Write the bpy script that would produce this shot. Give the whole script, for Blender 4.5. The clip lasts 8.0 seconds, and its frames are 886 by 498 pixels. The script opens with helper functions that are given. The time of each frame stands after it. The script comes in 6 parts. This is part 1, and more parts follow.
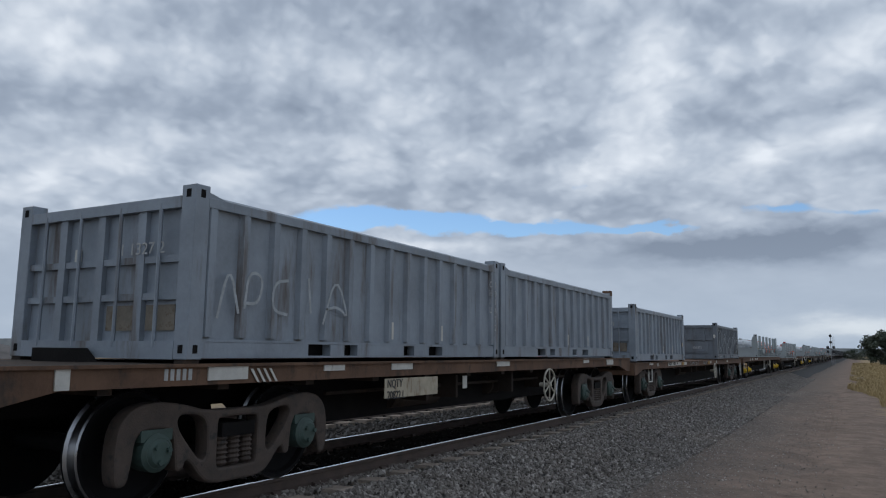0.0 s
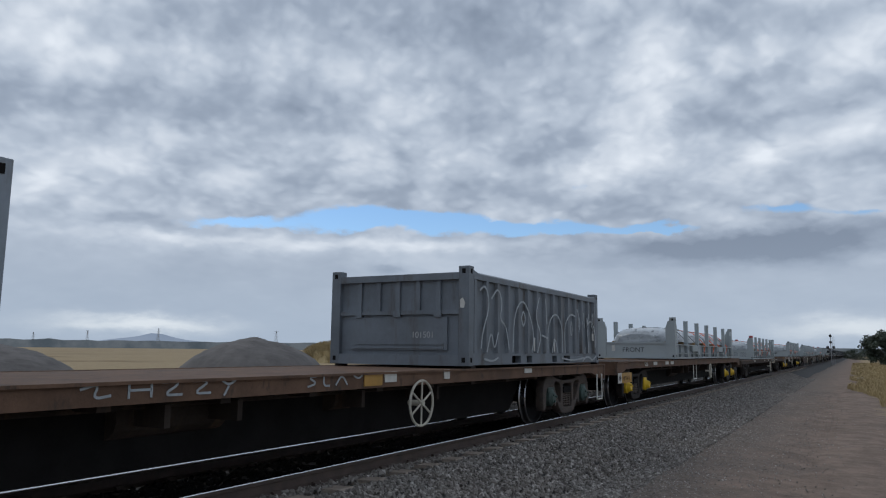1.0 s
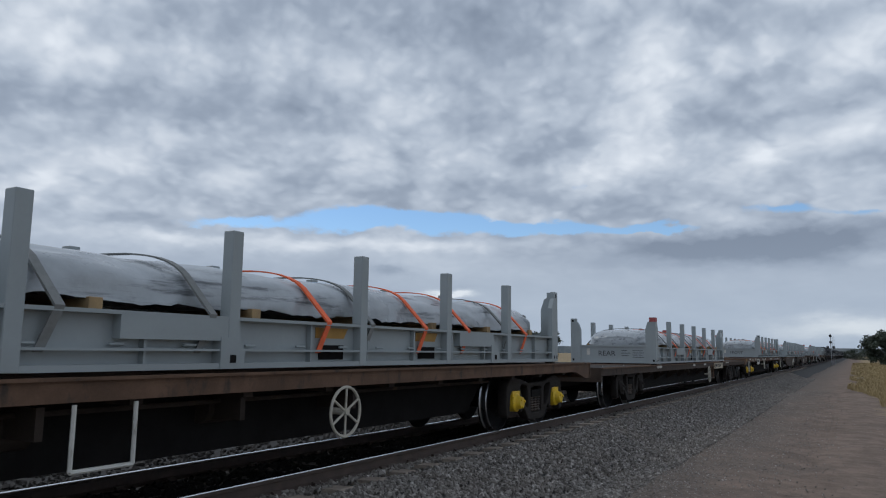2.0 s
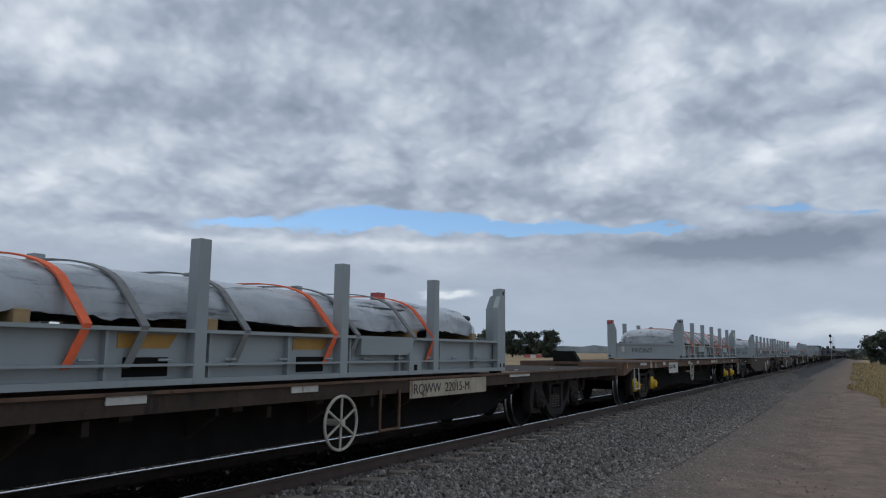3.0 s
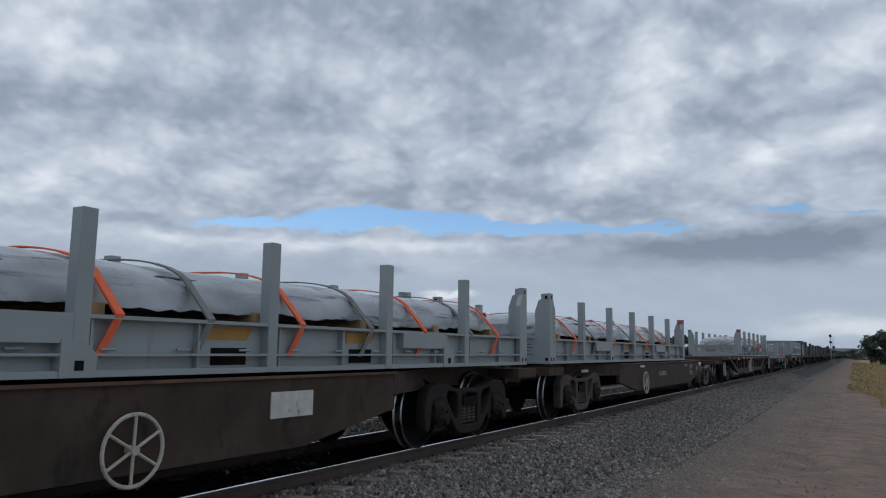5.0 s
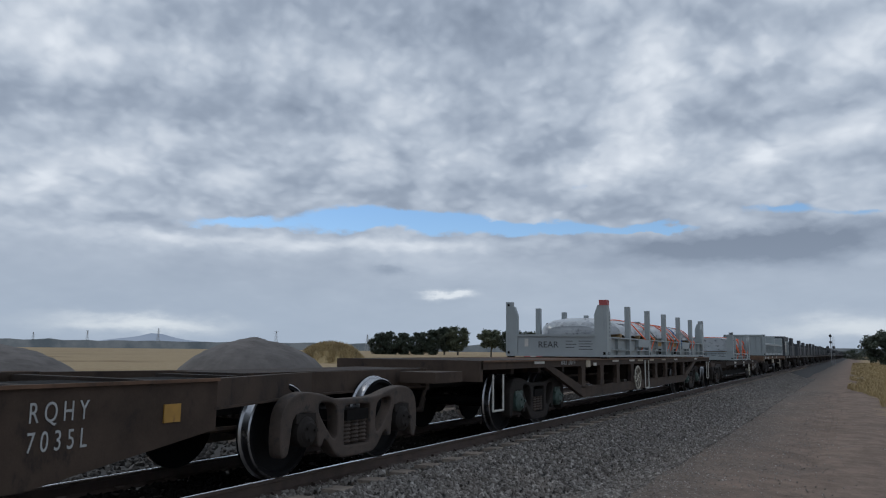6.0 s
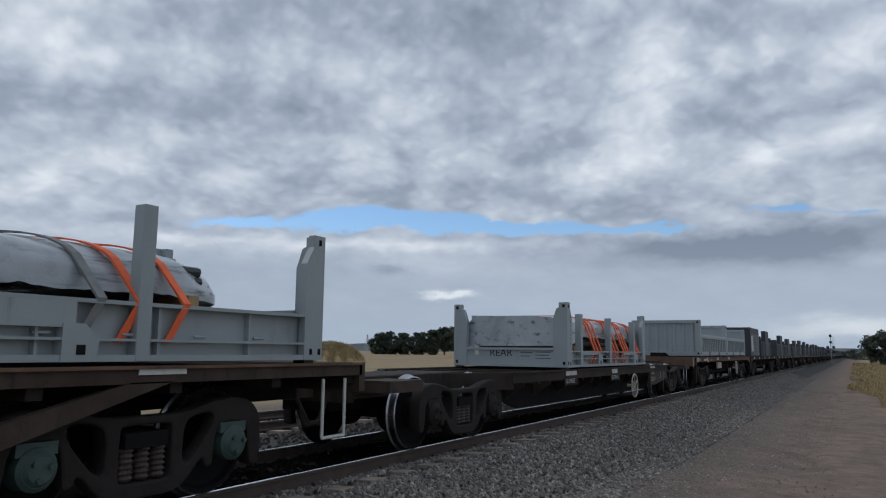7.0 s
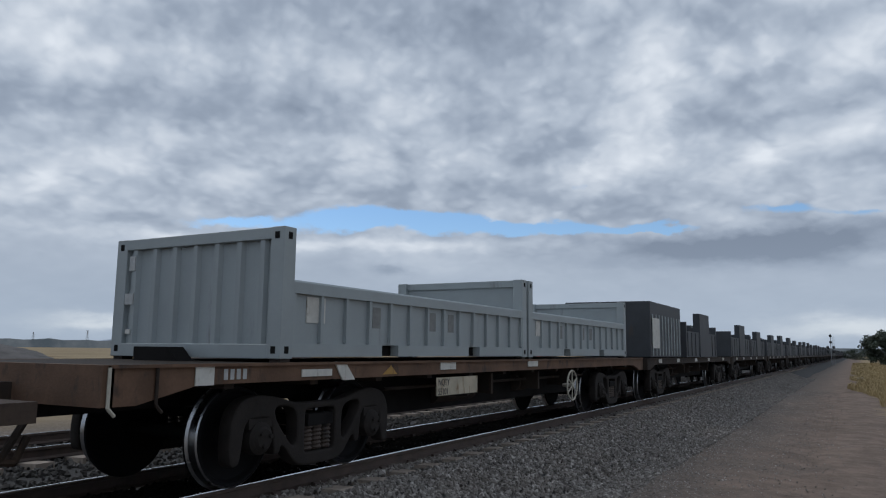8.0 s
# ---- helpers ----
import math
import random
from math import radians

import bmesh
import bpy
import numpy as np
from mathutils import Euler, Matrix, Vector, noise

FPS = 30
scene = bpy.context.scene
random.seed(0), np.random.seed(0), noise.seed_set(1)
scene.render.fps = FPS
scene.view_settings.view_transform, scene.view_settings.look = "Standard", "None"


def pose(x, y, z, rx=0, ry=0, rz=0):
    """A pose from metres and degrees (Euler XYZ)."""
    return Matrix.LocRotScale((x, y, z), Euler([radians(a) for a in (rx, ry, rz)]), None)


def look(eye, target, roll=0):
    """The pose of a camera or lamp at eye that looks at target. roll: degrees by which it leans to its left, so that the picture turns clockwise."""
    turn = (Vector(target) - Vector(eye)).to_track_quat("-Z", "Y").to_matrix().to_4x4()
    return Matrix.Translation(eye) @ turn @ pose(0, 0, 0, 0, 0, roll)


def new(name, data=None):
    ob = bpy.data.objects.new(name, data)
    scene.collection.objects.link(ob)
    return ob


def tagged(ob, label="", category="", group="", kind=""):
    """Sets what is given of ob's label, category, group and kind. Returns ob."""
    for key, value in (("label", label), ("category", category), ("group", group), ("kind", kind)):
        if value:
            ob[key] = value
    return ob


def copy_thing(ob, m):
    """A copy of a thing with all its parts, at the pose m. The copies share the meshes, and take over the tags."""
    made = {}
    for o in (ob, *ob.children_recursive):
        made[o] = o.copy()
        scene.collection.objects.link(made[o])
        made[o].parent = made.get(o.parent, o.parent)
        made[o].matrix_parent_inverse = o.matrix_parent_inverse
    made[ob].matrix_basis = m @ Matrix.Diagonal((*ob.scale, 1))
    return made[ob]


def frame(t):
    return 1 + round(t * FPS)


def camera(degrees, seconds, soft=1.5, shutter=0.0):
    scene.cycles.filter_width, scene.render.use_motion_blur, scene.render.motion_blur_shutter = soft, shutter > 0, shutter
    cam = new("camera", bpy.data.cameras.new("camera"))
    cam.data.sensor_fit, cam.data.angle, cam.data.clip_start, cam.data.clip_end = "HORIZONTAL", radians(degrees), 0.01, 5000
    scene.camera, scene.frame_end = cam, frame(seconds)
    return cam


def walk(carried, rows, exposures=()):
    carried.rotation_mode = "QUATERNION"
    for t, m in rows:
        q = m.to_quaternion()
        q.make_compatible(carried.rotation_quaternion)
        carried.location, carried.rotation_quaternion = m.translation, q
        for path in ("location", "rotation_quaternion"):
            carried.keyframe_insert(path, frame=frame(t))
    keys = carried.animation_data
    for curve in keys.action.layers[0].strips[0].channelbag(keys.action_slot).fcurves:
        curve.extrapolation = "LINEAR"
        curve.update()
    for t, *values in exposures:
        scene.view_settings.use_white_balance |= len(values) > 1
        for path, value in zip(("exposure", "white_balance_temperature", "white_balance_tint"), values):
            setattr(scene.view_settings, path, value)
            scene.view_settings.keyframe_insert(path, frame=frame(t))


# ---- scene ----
SPEED = 22.063           # metres a second, towards the camera
EYE = Vector((5.972, 0.0, 1.30))
YAW, PITCH, ROLL = radians(29.07), radians(7.84), 0.642
AIM = Vector((-math.sin(YAW) * math.cos(PITCH), math.cos(YAW) * math.cos(PITCH), math.sin(PITCH)))
cam = camera(62.13, 8.0, soft=1.15)
still = look(EYE, EYE + AIM, ROLL)
walk(cam, [(0.0, still), (8.0, still)], exposures=((0.0, 0.08), (1.6, 0.06), (2.8, 0.0), (8.0, 0.0)))

# ---------------------------------------------------------------- sky and sun
SUN_EL, SUN_AZ = 48.0, -95.0    # degrees; azimuth from +y, clockwise


class Graph:
    """Small helper round a node tree."""

    def __init__(self, tree):
        self.t = tree

    def put(self, sock, v):
        if isinstance(v, bpy.types.NodeSocket):
            self.t.links.new(v, sock)
        elif v is not None:
            sock.default_value = v

    def math(self, op, a, b=None, c=None, clamp=False):
        n = self.t.nodes.new("ShaderNodeMath")
        n.operation, n.use_clamp = op, clamp
        for i, v in enumerate((a, b, c)):
            self.put(n.inputs[i], v)
        return n.outputs[0]

    def vmath(self, op, a, b=None, scale=None):
        n = self.t.nodes.new("ShaderNodeVectorMath")
        n.operation = op
        self.put(n.inputs[0], a)
        if b is not None:
            self.put(n.inputs[1], b)
        if scale is not None:
            self.put(n.inputs["Scale"], scale)
        return n.outputs[0]

    def noise(self, vec, scale, detail=4.0, rough=0.55, distort=0.0, colour=False):
        n = self.t.nodes.new("ShaderNodeTexNoise")
        self.put(n.inputs["Vector"], vec)
        n.inputs["Scale"].default_value = scale
        n.inputs["Detail"].default_value = detail
        n.inputs["Roughness"].default_value = rough
        n.inputs["Distortion"].default_value = distort
        return n.outputs["Color" if colour else "Fac"]

    def step(self, v, lo, hi, a=0.0, b=1.0):
        n = self.t.nodes.new("ShaderNodeMapRange")
        n.interpolation_type = "SMOOTHSTEP"
        self.put(n.inputs[0], v)
        for i, x in enumerate((lo, hi, a, b)):
            n.inputs[i + 1].default_value = x
        return n.outputs[0]

    def mix(self, fac, a, b, blend="MIX"):
        n = self.t.nodes.new("ShaderNodeMix")
        n.data_type, n.blend_type = "RGBA", blend
        self.put(n.inputs[0], fac)
        self.put(n.inputs[6], a if not isinstance(a, tuple) else (*a, 1))
        self.put(n.inputs[7], b if not isinstance(b, tuple) else (*b, 1))
        return n.outputs[2]

    def ramp(self, fac, stops):
        n = self.t.nodes.new("ShaderNodeValToRGB")
        while len(n.color_ramp.elements) < len(stops):
            n.color_ramp.elements.new(0.5)
        for e, (p, c) in zip(n.color_ramp.elements, stops):
            e.position, e.color = p, (*c, 1)
        self.put(n.inputs[0], fac)
        return n.outputs[0]

    def combine(self, x, y, z):
        n = self.t.nodes.new("ShaderNodeCombineXYZ")
        for i, v in enumerate((x, y, z)):
            self.put(n.inputs[i], v)
        return n.outputs[0]


def make_world():
    world = bpy.data.worlds.new("overcast_sky")
    world.use_nodes = True
    scene.world = world
    t = world.node_tree
    t.nodes.clear()
    g = Graph(t)
    out = t.nodes.new("ShaderNodeOutputWorld")
    sky = t.nodes.new("ShaderNodeTexSky")
    sky.sky_type, sky.sun_disc = "NISHITA", False
    sky.air_density, sky.dust_density, sky.ozone_density = 1.0, 0.0, 6.0
    sky.sun_elevation, sky.sun_rotation = radians(SUN_EL), radians(SUN_AZ)
    coord = t.nodes.new("ShaderNodeTexCoord").outputs["Generated"]
    sep = t.nodes.new("ShaderNodeSeparateXYZ")
    t.links.new(coord, sep.inputs[0])
    x, y, z = sep.outputs
    az = g.math("MULTIPLY", g.math("ARCTAN2", x, y), 57.2958)
    el = g.math("MULTIPLY", g.math("ARCSINE", z), 57.2958)
    # the cloud deck: billows shrink and flatten towards the horizon
    high = g.math("ADD", g.math("MAXIMUM", el, 0.0), 16.0)
    flat = g.combine(g.math("MULTIPLY", az, 0.066), g.math("MULTIPLY", g.math("LOGARITHM", high, 2.71828), 3.3), 3.7)
    warp = g.vmath("SUBTRACT", g.noise(flat, 2.6, 6.0, 0.6, colour=True), (0.5, 0.5, 0.5))
    wsep = t.nodes.new("ShaderNodeSeparateXYZ")
    t.links.new(warp, wsep.inputs[0])
    az_w = g.math("MULTIPLY_ADD", wsep.outputs[0], 7.0, az)
    el_w = g.math("MULTIPLY_ADD", wsep.outputs[1], 2.6, el)

    def blob(a0, e0, sa, se, amp):
        da = g.math("DIVIDE", g.math("SUBTRACT", az_w, a0), sa)
        de = g.math("DIVIDE", g.math("SUBTRACT", el_w, e0), se)
        r = g.math("ADD", g.math("MULTIPLY", da, da), g.math("MULTIPLY", de, de))
        return g.math("MULTIPLY", g.math("EXPONENT", g.math("MULTIPLY", r, -1.0)), amp)

    def total(rows):
        s = blob(*rows[0])
        for r in rows[1:]:
            s = g.math("ADD", s, blob(*r))
        return s

    # openings to the blue: azimuth, elevation, half widths, weight
    gap = total([(-36.0, 10.15, 5.5, 1.0, 1.0), (-27.5, 9.9, 6.0, 0.8, 0.95), (-44.5, 9.35, 5.0, 0.55, 0.85), (-19.0, 9.5, 6.0, 0.55, 0.85),
                 (-12.5, 9.3, 3.0, 0.38, 0.7), (-3.6, 10.2, 3.2, 0.5, 0.8), (1.0, 9.6, 2.4, 0.45, 0.7), (-18.8, 12.5, 1.3, 0.8, 0.62)])
    # bright billows and dark bases
    lit = total([(-13.5, 17.0, 2.6, 3.2, 0.24), (-17.0, 13.3, 3.0, 1.6, 0.2), (-7, 13.3, 7.0, 1.6, 0.14), (-61, 22.5, 6.0, 3.5, 0.26), (-48, 21.5, 4.5, 1.8, 0.2), (-38, 21.8, 4.0, 1.5, 0.16),
                 (-36, 15.8, 5.5, 0.9, 0.2), (-53, 14.0, 8.0, 2.4, 0.12), (-51, 1.7, 5.0, 0.6, 0.5), (-28.9, 4.4, 1.6, 0.30, 0.62), (0, 1.9, 4.5, 0.8, 0.4), (-2, 20.5, 5.0, 4.0, 0.15),
                 (-10.0, 7.7, 5.5, 1.0, -0.46), (-2, 7.8, 5.5, 1.1, -0.42), (-27, 24.5, 11.0, 3.2, -0.26), (-62, 17, 3.0, 2.0, -0.16), (-42, 18.2, 5.0, 1.5, -0.12), (-25, 18.5, 5.0, 1.5, -0.10),
                 (-46, 8.0, 13.0, 0.6, 0.22), (-29, 8.2, 9.0, 0.55, 0.22), (-46, 5.2, 14.0, 1.6, -0.06), (-32.5, 5.9, 1.4, 0.4, -0.24)])
    deck = g.vmath("ADD", flat, (7.3, 2.1, 0.0))
    deck = g.vmath("ADD", deck, g.vmath("SCALE", warp, scale=0.12))

    def billow(v):
        """Heaped rounds with creases between them, in four sizes."""
        s = None
        for k, (scale, amp) in enumerate(((0.95, 0.50), (2.1, 0.52), (4.6, 0.33), (9.5, 0.20))):
            n = g.noise(g.vmath("ADD", v, (3.1 * k, 1.7 * k, 0.9 * k)), scale, 1.0, 0.5)
            n = g.math("MULTIPLY", g.math("SQRT", g.math("MULTIPLY_ADD", g.math("SUBTRACT", n, 0.5), g.math("SUBTRACT", n, 0.5), 0.0035)), amp * 3.2)
            s = n if s is None else g.math("ADD", s, n)
        return s

    heaped = billow(deck)
    beside = billow(g.vmath("ADD", deck, (-0.09, 0.20, 0.0)))
    big = g.noise(flat, 0.8, 3.0, 0.5)
    wisp = g.noise(deck, 2.6, 6.0, 0.52)
    mid = g.math("MULTIPLY_ADD", wisp, 0.6, g.math("MULTIPLY", heaped, 0.25))
    shade = g.math("MULTIPLY", g.math("SUBTRACT", heaped, beside), 0.36)
    shade = g.math("MULTIPLY_ADD", g.math("SUBTRACT", heaped, 0.55), 0.30, shade)
    shade = g.math("MULTIPLY_ADD", g.math("SUBTRACT", wisp, 0.5), 0.36, shade)
    shade = g.math("MULTIPLY", shade, g.step(el, 5.0, 11.0, 0.22, 1.0))
    shade = g.math("ADD", shade, g.math("MULTIPLY", g.math("SUBTRACT", big, 0.5), 0.35))
    shade = g.math("ADD", g.math("ADD", shade, 0.585), lit)
    cloud = g.ramp(shade, [(0.20, (0.215, 0.265, 0.35)), (0.45, (0.32, 0.382, 0.48)), (0.64, (0.45, 0.518, 0.618)), (1.0, (0.745, 0.80, 0.875))])
    # pale haze low down
    haze = g.step(el, 0.0, 9.0, 0.80, 0.0)
    cloud = g.mix(haze, cloud, g.mix(g.math("MULTIPLY", lit, 2.2, clamp=True), (0.36, 0.44, 0.55), (0.64, 0.70, 0.75)))
    hole = g.step(g.math("ADD", gap, g.math("MULTIPLY", g.math("SUBTRACT", mid, 0.44), -1.5)), 0.40, 0.78)
    b_sky = t.nodes.new("ShaderNodeBackground")
    b_sky.inputs[1].default_value = 0.125
    t.links.new(sky.outputs[0], b_sky.inputs[0])
    b_cloud = t.nodes.new("ShaderNodeBackground")
    b_cloud.inputs[1].default_value = 1.0
    t.links.new(cloud, b_cloud.inputs[0])
    m = t.nodes.new("ShaderNodeMixShader")
    t.links.new(hole, m.inputs[0])
    t.links.new(b_cloud.outputs[0], m.inputs[1])
    t.links.new(b_sky.outputs[0], m.inputs[2])
    t.links.new(m.outputs[0], out.inputs[0])


make_world()
sun_data = bpy.data.lights.new("sun", "SUN")
sun_data.energy, sun_data.angle, sun_data.color = 0.5, radians(25), (1.0, 0.96, 0.9)
sun = new("sun", sun_data)
sa, se = radians(SUN_AZ), radians(SUN_EL)
sun.matrix_world = look((math.sin(sa) * math.cos(se) * 50, math.cos(sa) * math.cos(se) * 50, math.sin(se) * 50), (0, 0, 0))


# ---------------------------------------------------------------- materials
def mat(name, base, rough=0.6, metal=0.0, var=0.25, scale=2.0, bump=0.15, fine=40.0, stain=None, amount=0.5, streak=1.0, alpha=1.0, coat=0.0, spec=0.5, drawn=(1.0, 1.0, 1.0)):
    """A worn surface: patches and grain in the colour, stains of a second colour, fine relief."""
    m = bpy.data.materials.new(name)
    m.use_nodes = True
    t = m.node_tree
    g = Graph(t)
    b = t.nodes["Principled BSDF"]
    co = t.nodes.new("ShaderNodeTexCoord").outputs["Object"]
    rnd = t.nodes.new("ShaderNodeObjectInfo").outputs["Random"]
    co = g.vmath("ADD", co, g.vmath("SCALE", (13.1, 7.7, 5.3), scale=g.math("MULTIPLY", rnd, 9.0)))
    n1 = g.noise(co, scale, 5.0, 0.6)
    n2 = g.noise(co, fine, 3.0, 0.6)
    lo = tuple(c * (1 - var) for c in base)
    hi = tuple(min(1.0, c * (1 + var)) for c in base)
    col = g.mix(g.step(n1, 0.3, 0.7), lo, hi)
    col = g.mix(0.35, col, g.mix(n2, lo, hi))
    rg = g.math("MULTIPLY_ADD", n1, 0.3, rough - 0.15)
    if stain:
        st = g.noise(g.vmath("MULTIPLY", co, (drawn[0], drawn[1], drawn[2] / streak)), scale * 2.3, 8.0, 0.65)
        f = g.step(st, 0.75 - amount * 0.45, 0.9 - amount * 0.4)
        col = g.mix(f, col, stain)
        rg = g.math("MAXIMUM", rg, g.math("MULTIPLY", f, 0.8))
    t.links.new(col, b.inputs["Base Color"])
    t.links.new(rg, b.inputs["Roughness"])
    b.inputs["Metallic"].default_value = metal
    b.inputs["Alpha"].default_value = alpha
    b.inputs["Coat Weight"].default_value = coat
    b.inputs["Specular IOR Level"].default_value = spec
    bp = t.nodes.new("ShaderNodeBump")
    bp.inputs["Strength"].default_value = bump
    bp.inputs["Distance"].default_value = 0.01
    t.links.new(n2, bp.inputs["Height"])
    t.links.new(bp.outputs[0], b.inputs["Normal"])
    return m


M = {}
M["box_blue"] = mat("weathered_blue_grey_paint", (0.235, 0.272, 0.315), 0.5, 0, 0.28, 1.3, 0.25, 22, (0.125, 0.112, 0.105), 0.5, 6)
M["box_grey"] = mat("grimy_dark_grey_paint", (0.135, 0.155, 0.178), 0.5, 0, 0.3, 1.3, 0.25, 22, (0.085, 0.078, 0.072), 0.5, 6)
M["box_dark"] = mat("sooty_charcoal_paint", (0.04, 0.045, 0.052), 0.6, 0, 0.3, 1.6, 0.1, 30, (0.06, 0.045, 0.035), 0.4, 5)
M["grey"] = mat("light_grey_paint", (0.30, 0.335, 0.345), 0.5, 0, 0.10, 1.2, 0.06, 30, (0.17, 0.175, 0.17), 0.3, 6)
M["rust"] = mat("rusty_brown_steel", (0.135, 0.080, 0.053), 0.75, 0, 0.4, 2.2, 0.3, 50, (0.06, 0.045, 0.037), 0.5, 2, spec=0.25)
M["umber"] = mat("dark_umber_steel", (0.062, 0.044, 0.034), 0.75, 0, 0.35, 2.2, 0.3, 50, (0.032, 0.026, 0.023), 0.5, 2, spec=0.2)
M["door_stain"] = mat("rust_smeared_paint", (0.19, 0.165, 0.13), 0.7, 0, 0.3, 6, 0.1, 40, (0.12, 0.085, 0.055), 0.5)
M["rust_dark"] = mat("grimy_dark_steel", (0.040, 0.031, 0.026), 0.75, 0, 0.5, 1.2, 0.4, 30, (0.075, 0.05, 0.035), 0.5, 3, spec=0.15)
# Near-black underframe steel; also the shade painted into lock holes and fork pockets.
M["black"] = mat("near_black_steel_and_hole_shade", (0.013, 0.0122, 0.0122), 0.85, 0, 0.4, 3, 0.3, 50, spec=0.08)
M["bogie"] = mat("dusty_cast_steel", (0.072, 0.054, 0.044), 0.8, 0, 0.35, 4, 0.5, 60, (0.03, 0.028, 0.027), 0.5)
M["bogie_dark"] = mat("dark_cast_steel", (0.026, 0.022, 0.020), 0.8, 0, 0.35, 4, 0.5, 60, spec=0.2)
M["tread"] = mat("polished_wheel_tread", (0.42, 0.43, 0.45), 0.3, 1.0, 0.15, 6, 0.05, 80)
M["wheel"] = mat("dark_wheel_plate", (0.009, 0.009, 0.010), 0.8, 0.0, 0.3, 5, 0.3, 60, spec=0.15)
M["bearing_green"] = mat("greenish_bearing_cap", (0.045, 0.075, 0.065), 0.6, 0, 0.3, 8, 0.2, 60)
M["yellow"] = mat("yellow_bearing_paint", (0.74, 0.48, 0.02), 0.5, 0, 0.2, 9, 0.1, 60, (0.12, 0.09, 0.03), 0.35)
M["white"] = mat("scuffed_white_paint", (0.55, 0.54, 0.50), 0.6, 0, 0.15, 7, 0.05, 60, (0.25, 0.22, 0.17), 0.4, 3)
M["cream"] = mat("rust_stained_cream_board", (0.42, 0.37, 0.28), 0.65, 0, 0.2, 5, 0.05, 60, (0.2, 0.13, 0.07), 0.5, 3)
M["ochre"] = mat("faded_ochre_board", (0.40, 0.22, 0.045), 0.6, 0, 0.2, 5, 0.05, 60, (0.17, 0.09, 0.035), 0.35, 3)
M["ink"] = mat("black_stencil_ink", (0.04, 0.043, 0.047), 0.7, 0, 0.1)
M["grime_white"] = mat("faded_white_lettering", (0.40, 0.41, 0.41), 0.7, 0, 0.2, 15)
M["graffiti"] = mat("thin_white_spray_paint", (0.36, 0.39, 0.41), 0.7, 0, 0.25, 12)
M["red"] = mat("red_post_cap", (0.40, 0.085, 0.085), 0.55, 0, 0.2, 8)
M["plastic"] = mat("grey_plastic_wrapping", (0.36, 0.385, 0.405), 0.30, 0, 0.22, 1.6, 0.6, 9, (0.10, 0.108, 0.118), 0.50, 0.5, coat=0.35, drawn=(1.6, 0.22, 1.3))
M["steel_bars"] = mat("dark_steel_bars", (0.045, 0.05, 0.055), 0.45, 0.4, 0.4, 3, 0.2, 40)
M["strap_orange"] = mat("orange_webbing_strap", (0.86, 0.15, 0.055), 0.7, 0, 0.15, 12, 0.1, 200)
M["strap_grey"] = mat("dull_grey_webbing_strap", (0.20, 0.205, 0.20), 0.7, 0, 0.2, 12, 0.1, 200)
M["strap_khaki"] = mat("khaki_webbing_strap", (0.36, 0.33, 0.13), 0.7, 0, 0.2, 12, 0.1, 200)
M["strap_blue"] = mat("blue_webbing_strap", (0.05, 0.13, 0.34), 0.7, 0, 0.2, 12, 0.1, 200)
M["timber"] = mat("raw_timber_block", (0.36, 0.24, 0.12), 0.8, 0, 0.25, 6, 0.2, 90)
M["concrete"] = mat("dusty_concrete_sleeper", (0.33, 0.275, 0.23), 0.9, 0, 0.2, 5, 0.3, 60, (0.15, 0.12, 0.10), 0.45)
M["rail_side"] = mat("rusty_rail_web", (0.075, 0.052, 0.042), 0.8, 0, 0.3, 6, 0.3, 60)
M["rail_top"] = mat("shiny_rail_head", (0.88, 0.89, 0.90), 0.20, 1.0, 0.08, 20, 0.02, 90)
M["bark"] = mat("grey_brown_bark", (0.10, 0.085, 0.07), 0.9, 0, 0.3, 3, 0.4, 30)
M["leaf"] = mat("dark_gum_leaves", (0.045, 0.06, 0.04), 0.6, 0, 0.4, 0.6, 0.1, 20)
M["leaf_pale"] = mat("olive_gum_leaves", (0.085, 0.10, 0.06), 0.6, 0, 0.4, 0.6, 0.1, 20)
M["wheel_paint"] = mat("chipped_cream_paint", (0.46, 0.43, 0.36), 0.6, 0, 0.2, 9, 0.1, 60, (0.2, 0.17, 0.13), 0.4)
M["dry_grass"] = mat("bleached_dry_grass", (0.36, 0.275, 0.14), 0.85, 0, 0.3, 0.5, 0.1, 20)
M["pile"] = mat("dark_crushed_rock", (0.125, 0.115, 0.11), 0.95, 0, 0.3, 0.7, 1.0, 6)
M["signal"] = mat("black_signal_housing", (0.02, 0.02, 0.022), 0.5, 0, 0.2)
M["galv"] = mat("galvanised_steel", (0.35, 0.36, 0.37), 0.5, 0.6, 0.15, 6)


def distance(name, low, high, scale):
    """Far land as plain emission, with haze and its glow put into the colour."""
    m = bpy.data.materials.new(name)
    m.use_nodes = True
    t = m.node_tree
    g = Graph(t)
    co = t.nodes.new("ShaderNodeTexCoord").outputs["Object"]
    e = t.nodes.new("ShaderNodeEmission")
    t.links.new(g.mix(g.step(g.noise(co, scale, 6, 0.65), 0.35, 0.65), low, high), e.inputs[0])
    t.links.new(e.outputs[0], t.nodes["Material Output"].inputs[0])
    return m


# Painted haze: both backdrops glow in flat air colours.
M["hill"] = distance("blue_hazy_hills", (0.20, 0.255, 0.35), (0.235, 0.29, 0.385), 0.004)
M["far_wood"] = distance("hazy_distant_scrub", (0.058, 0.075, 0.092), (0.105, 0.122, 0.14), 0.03)


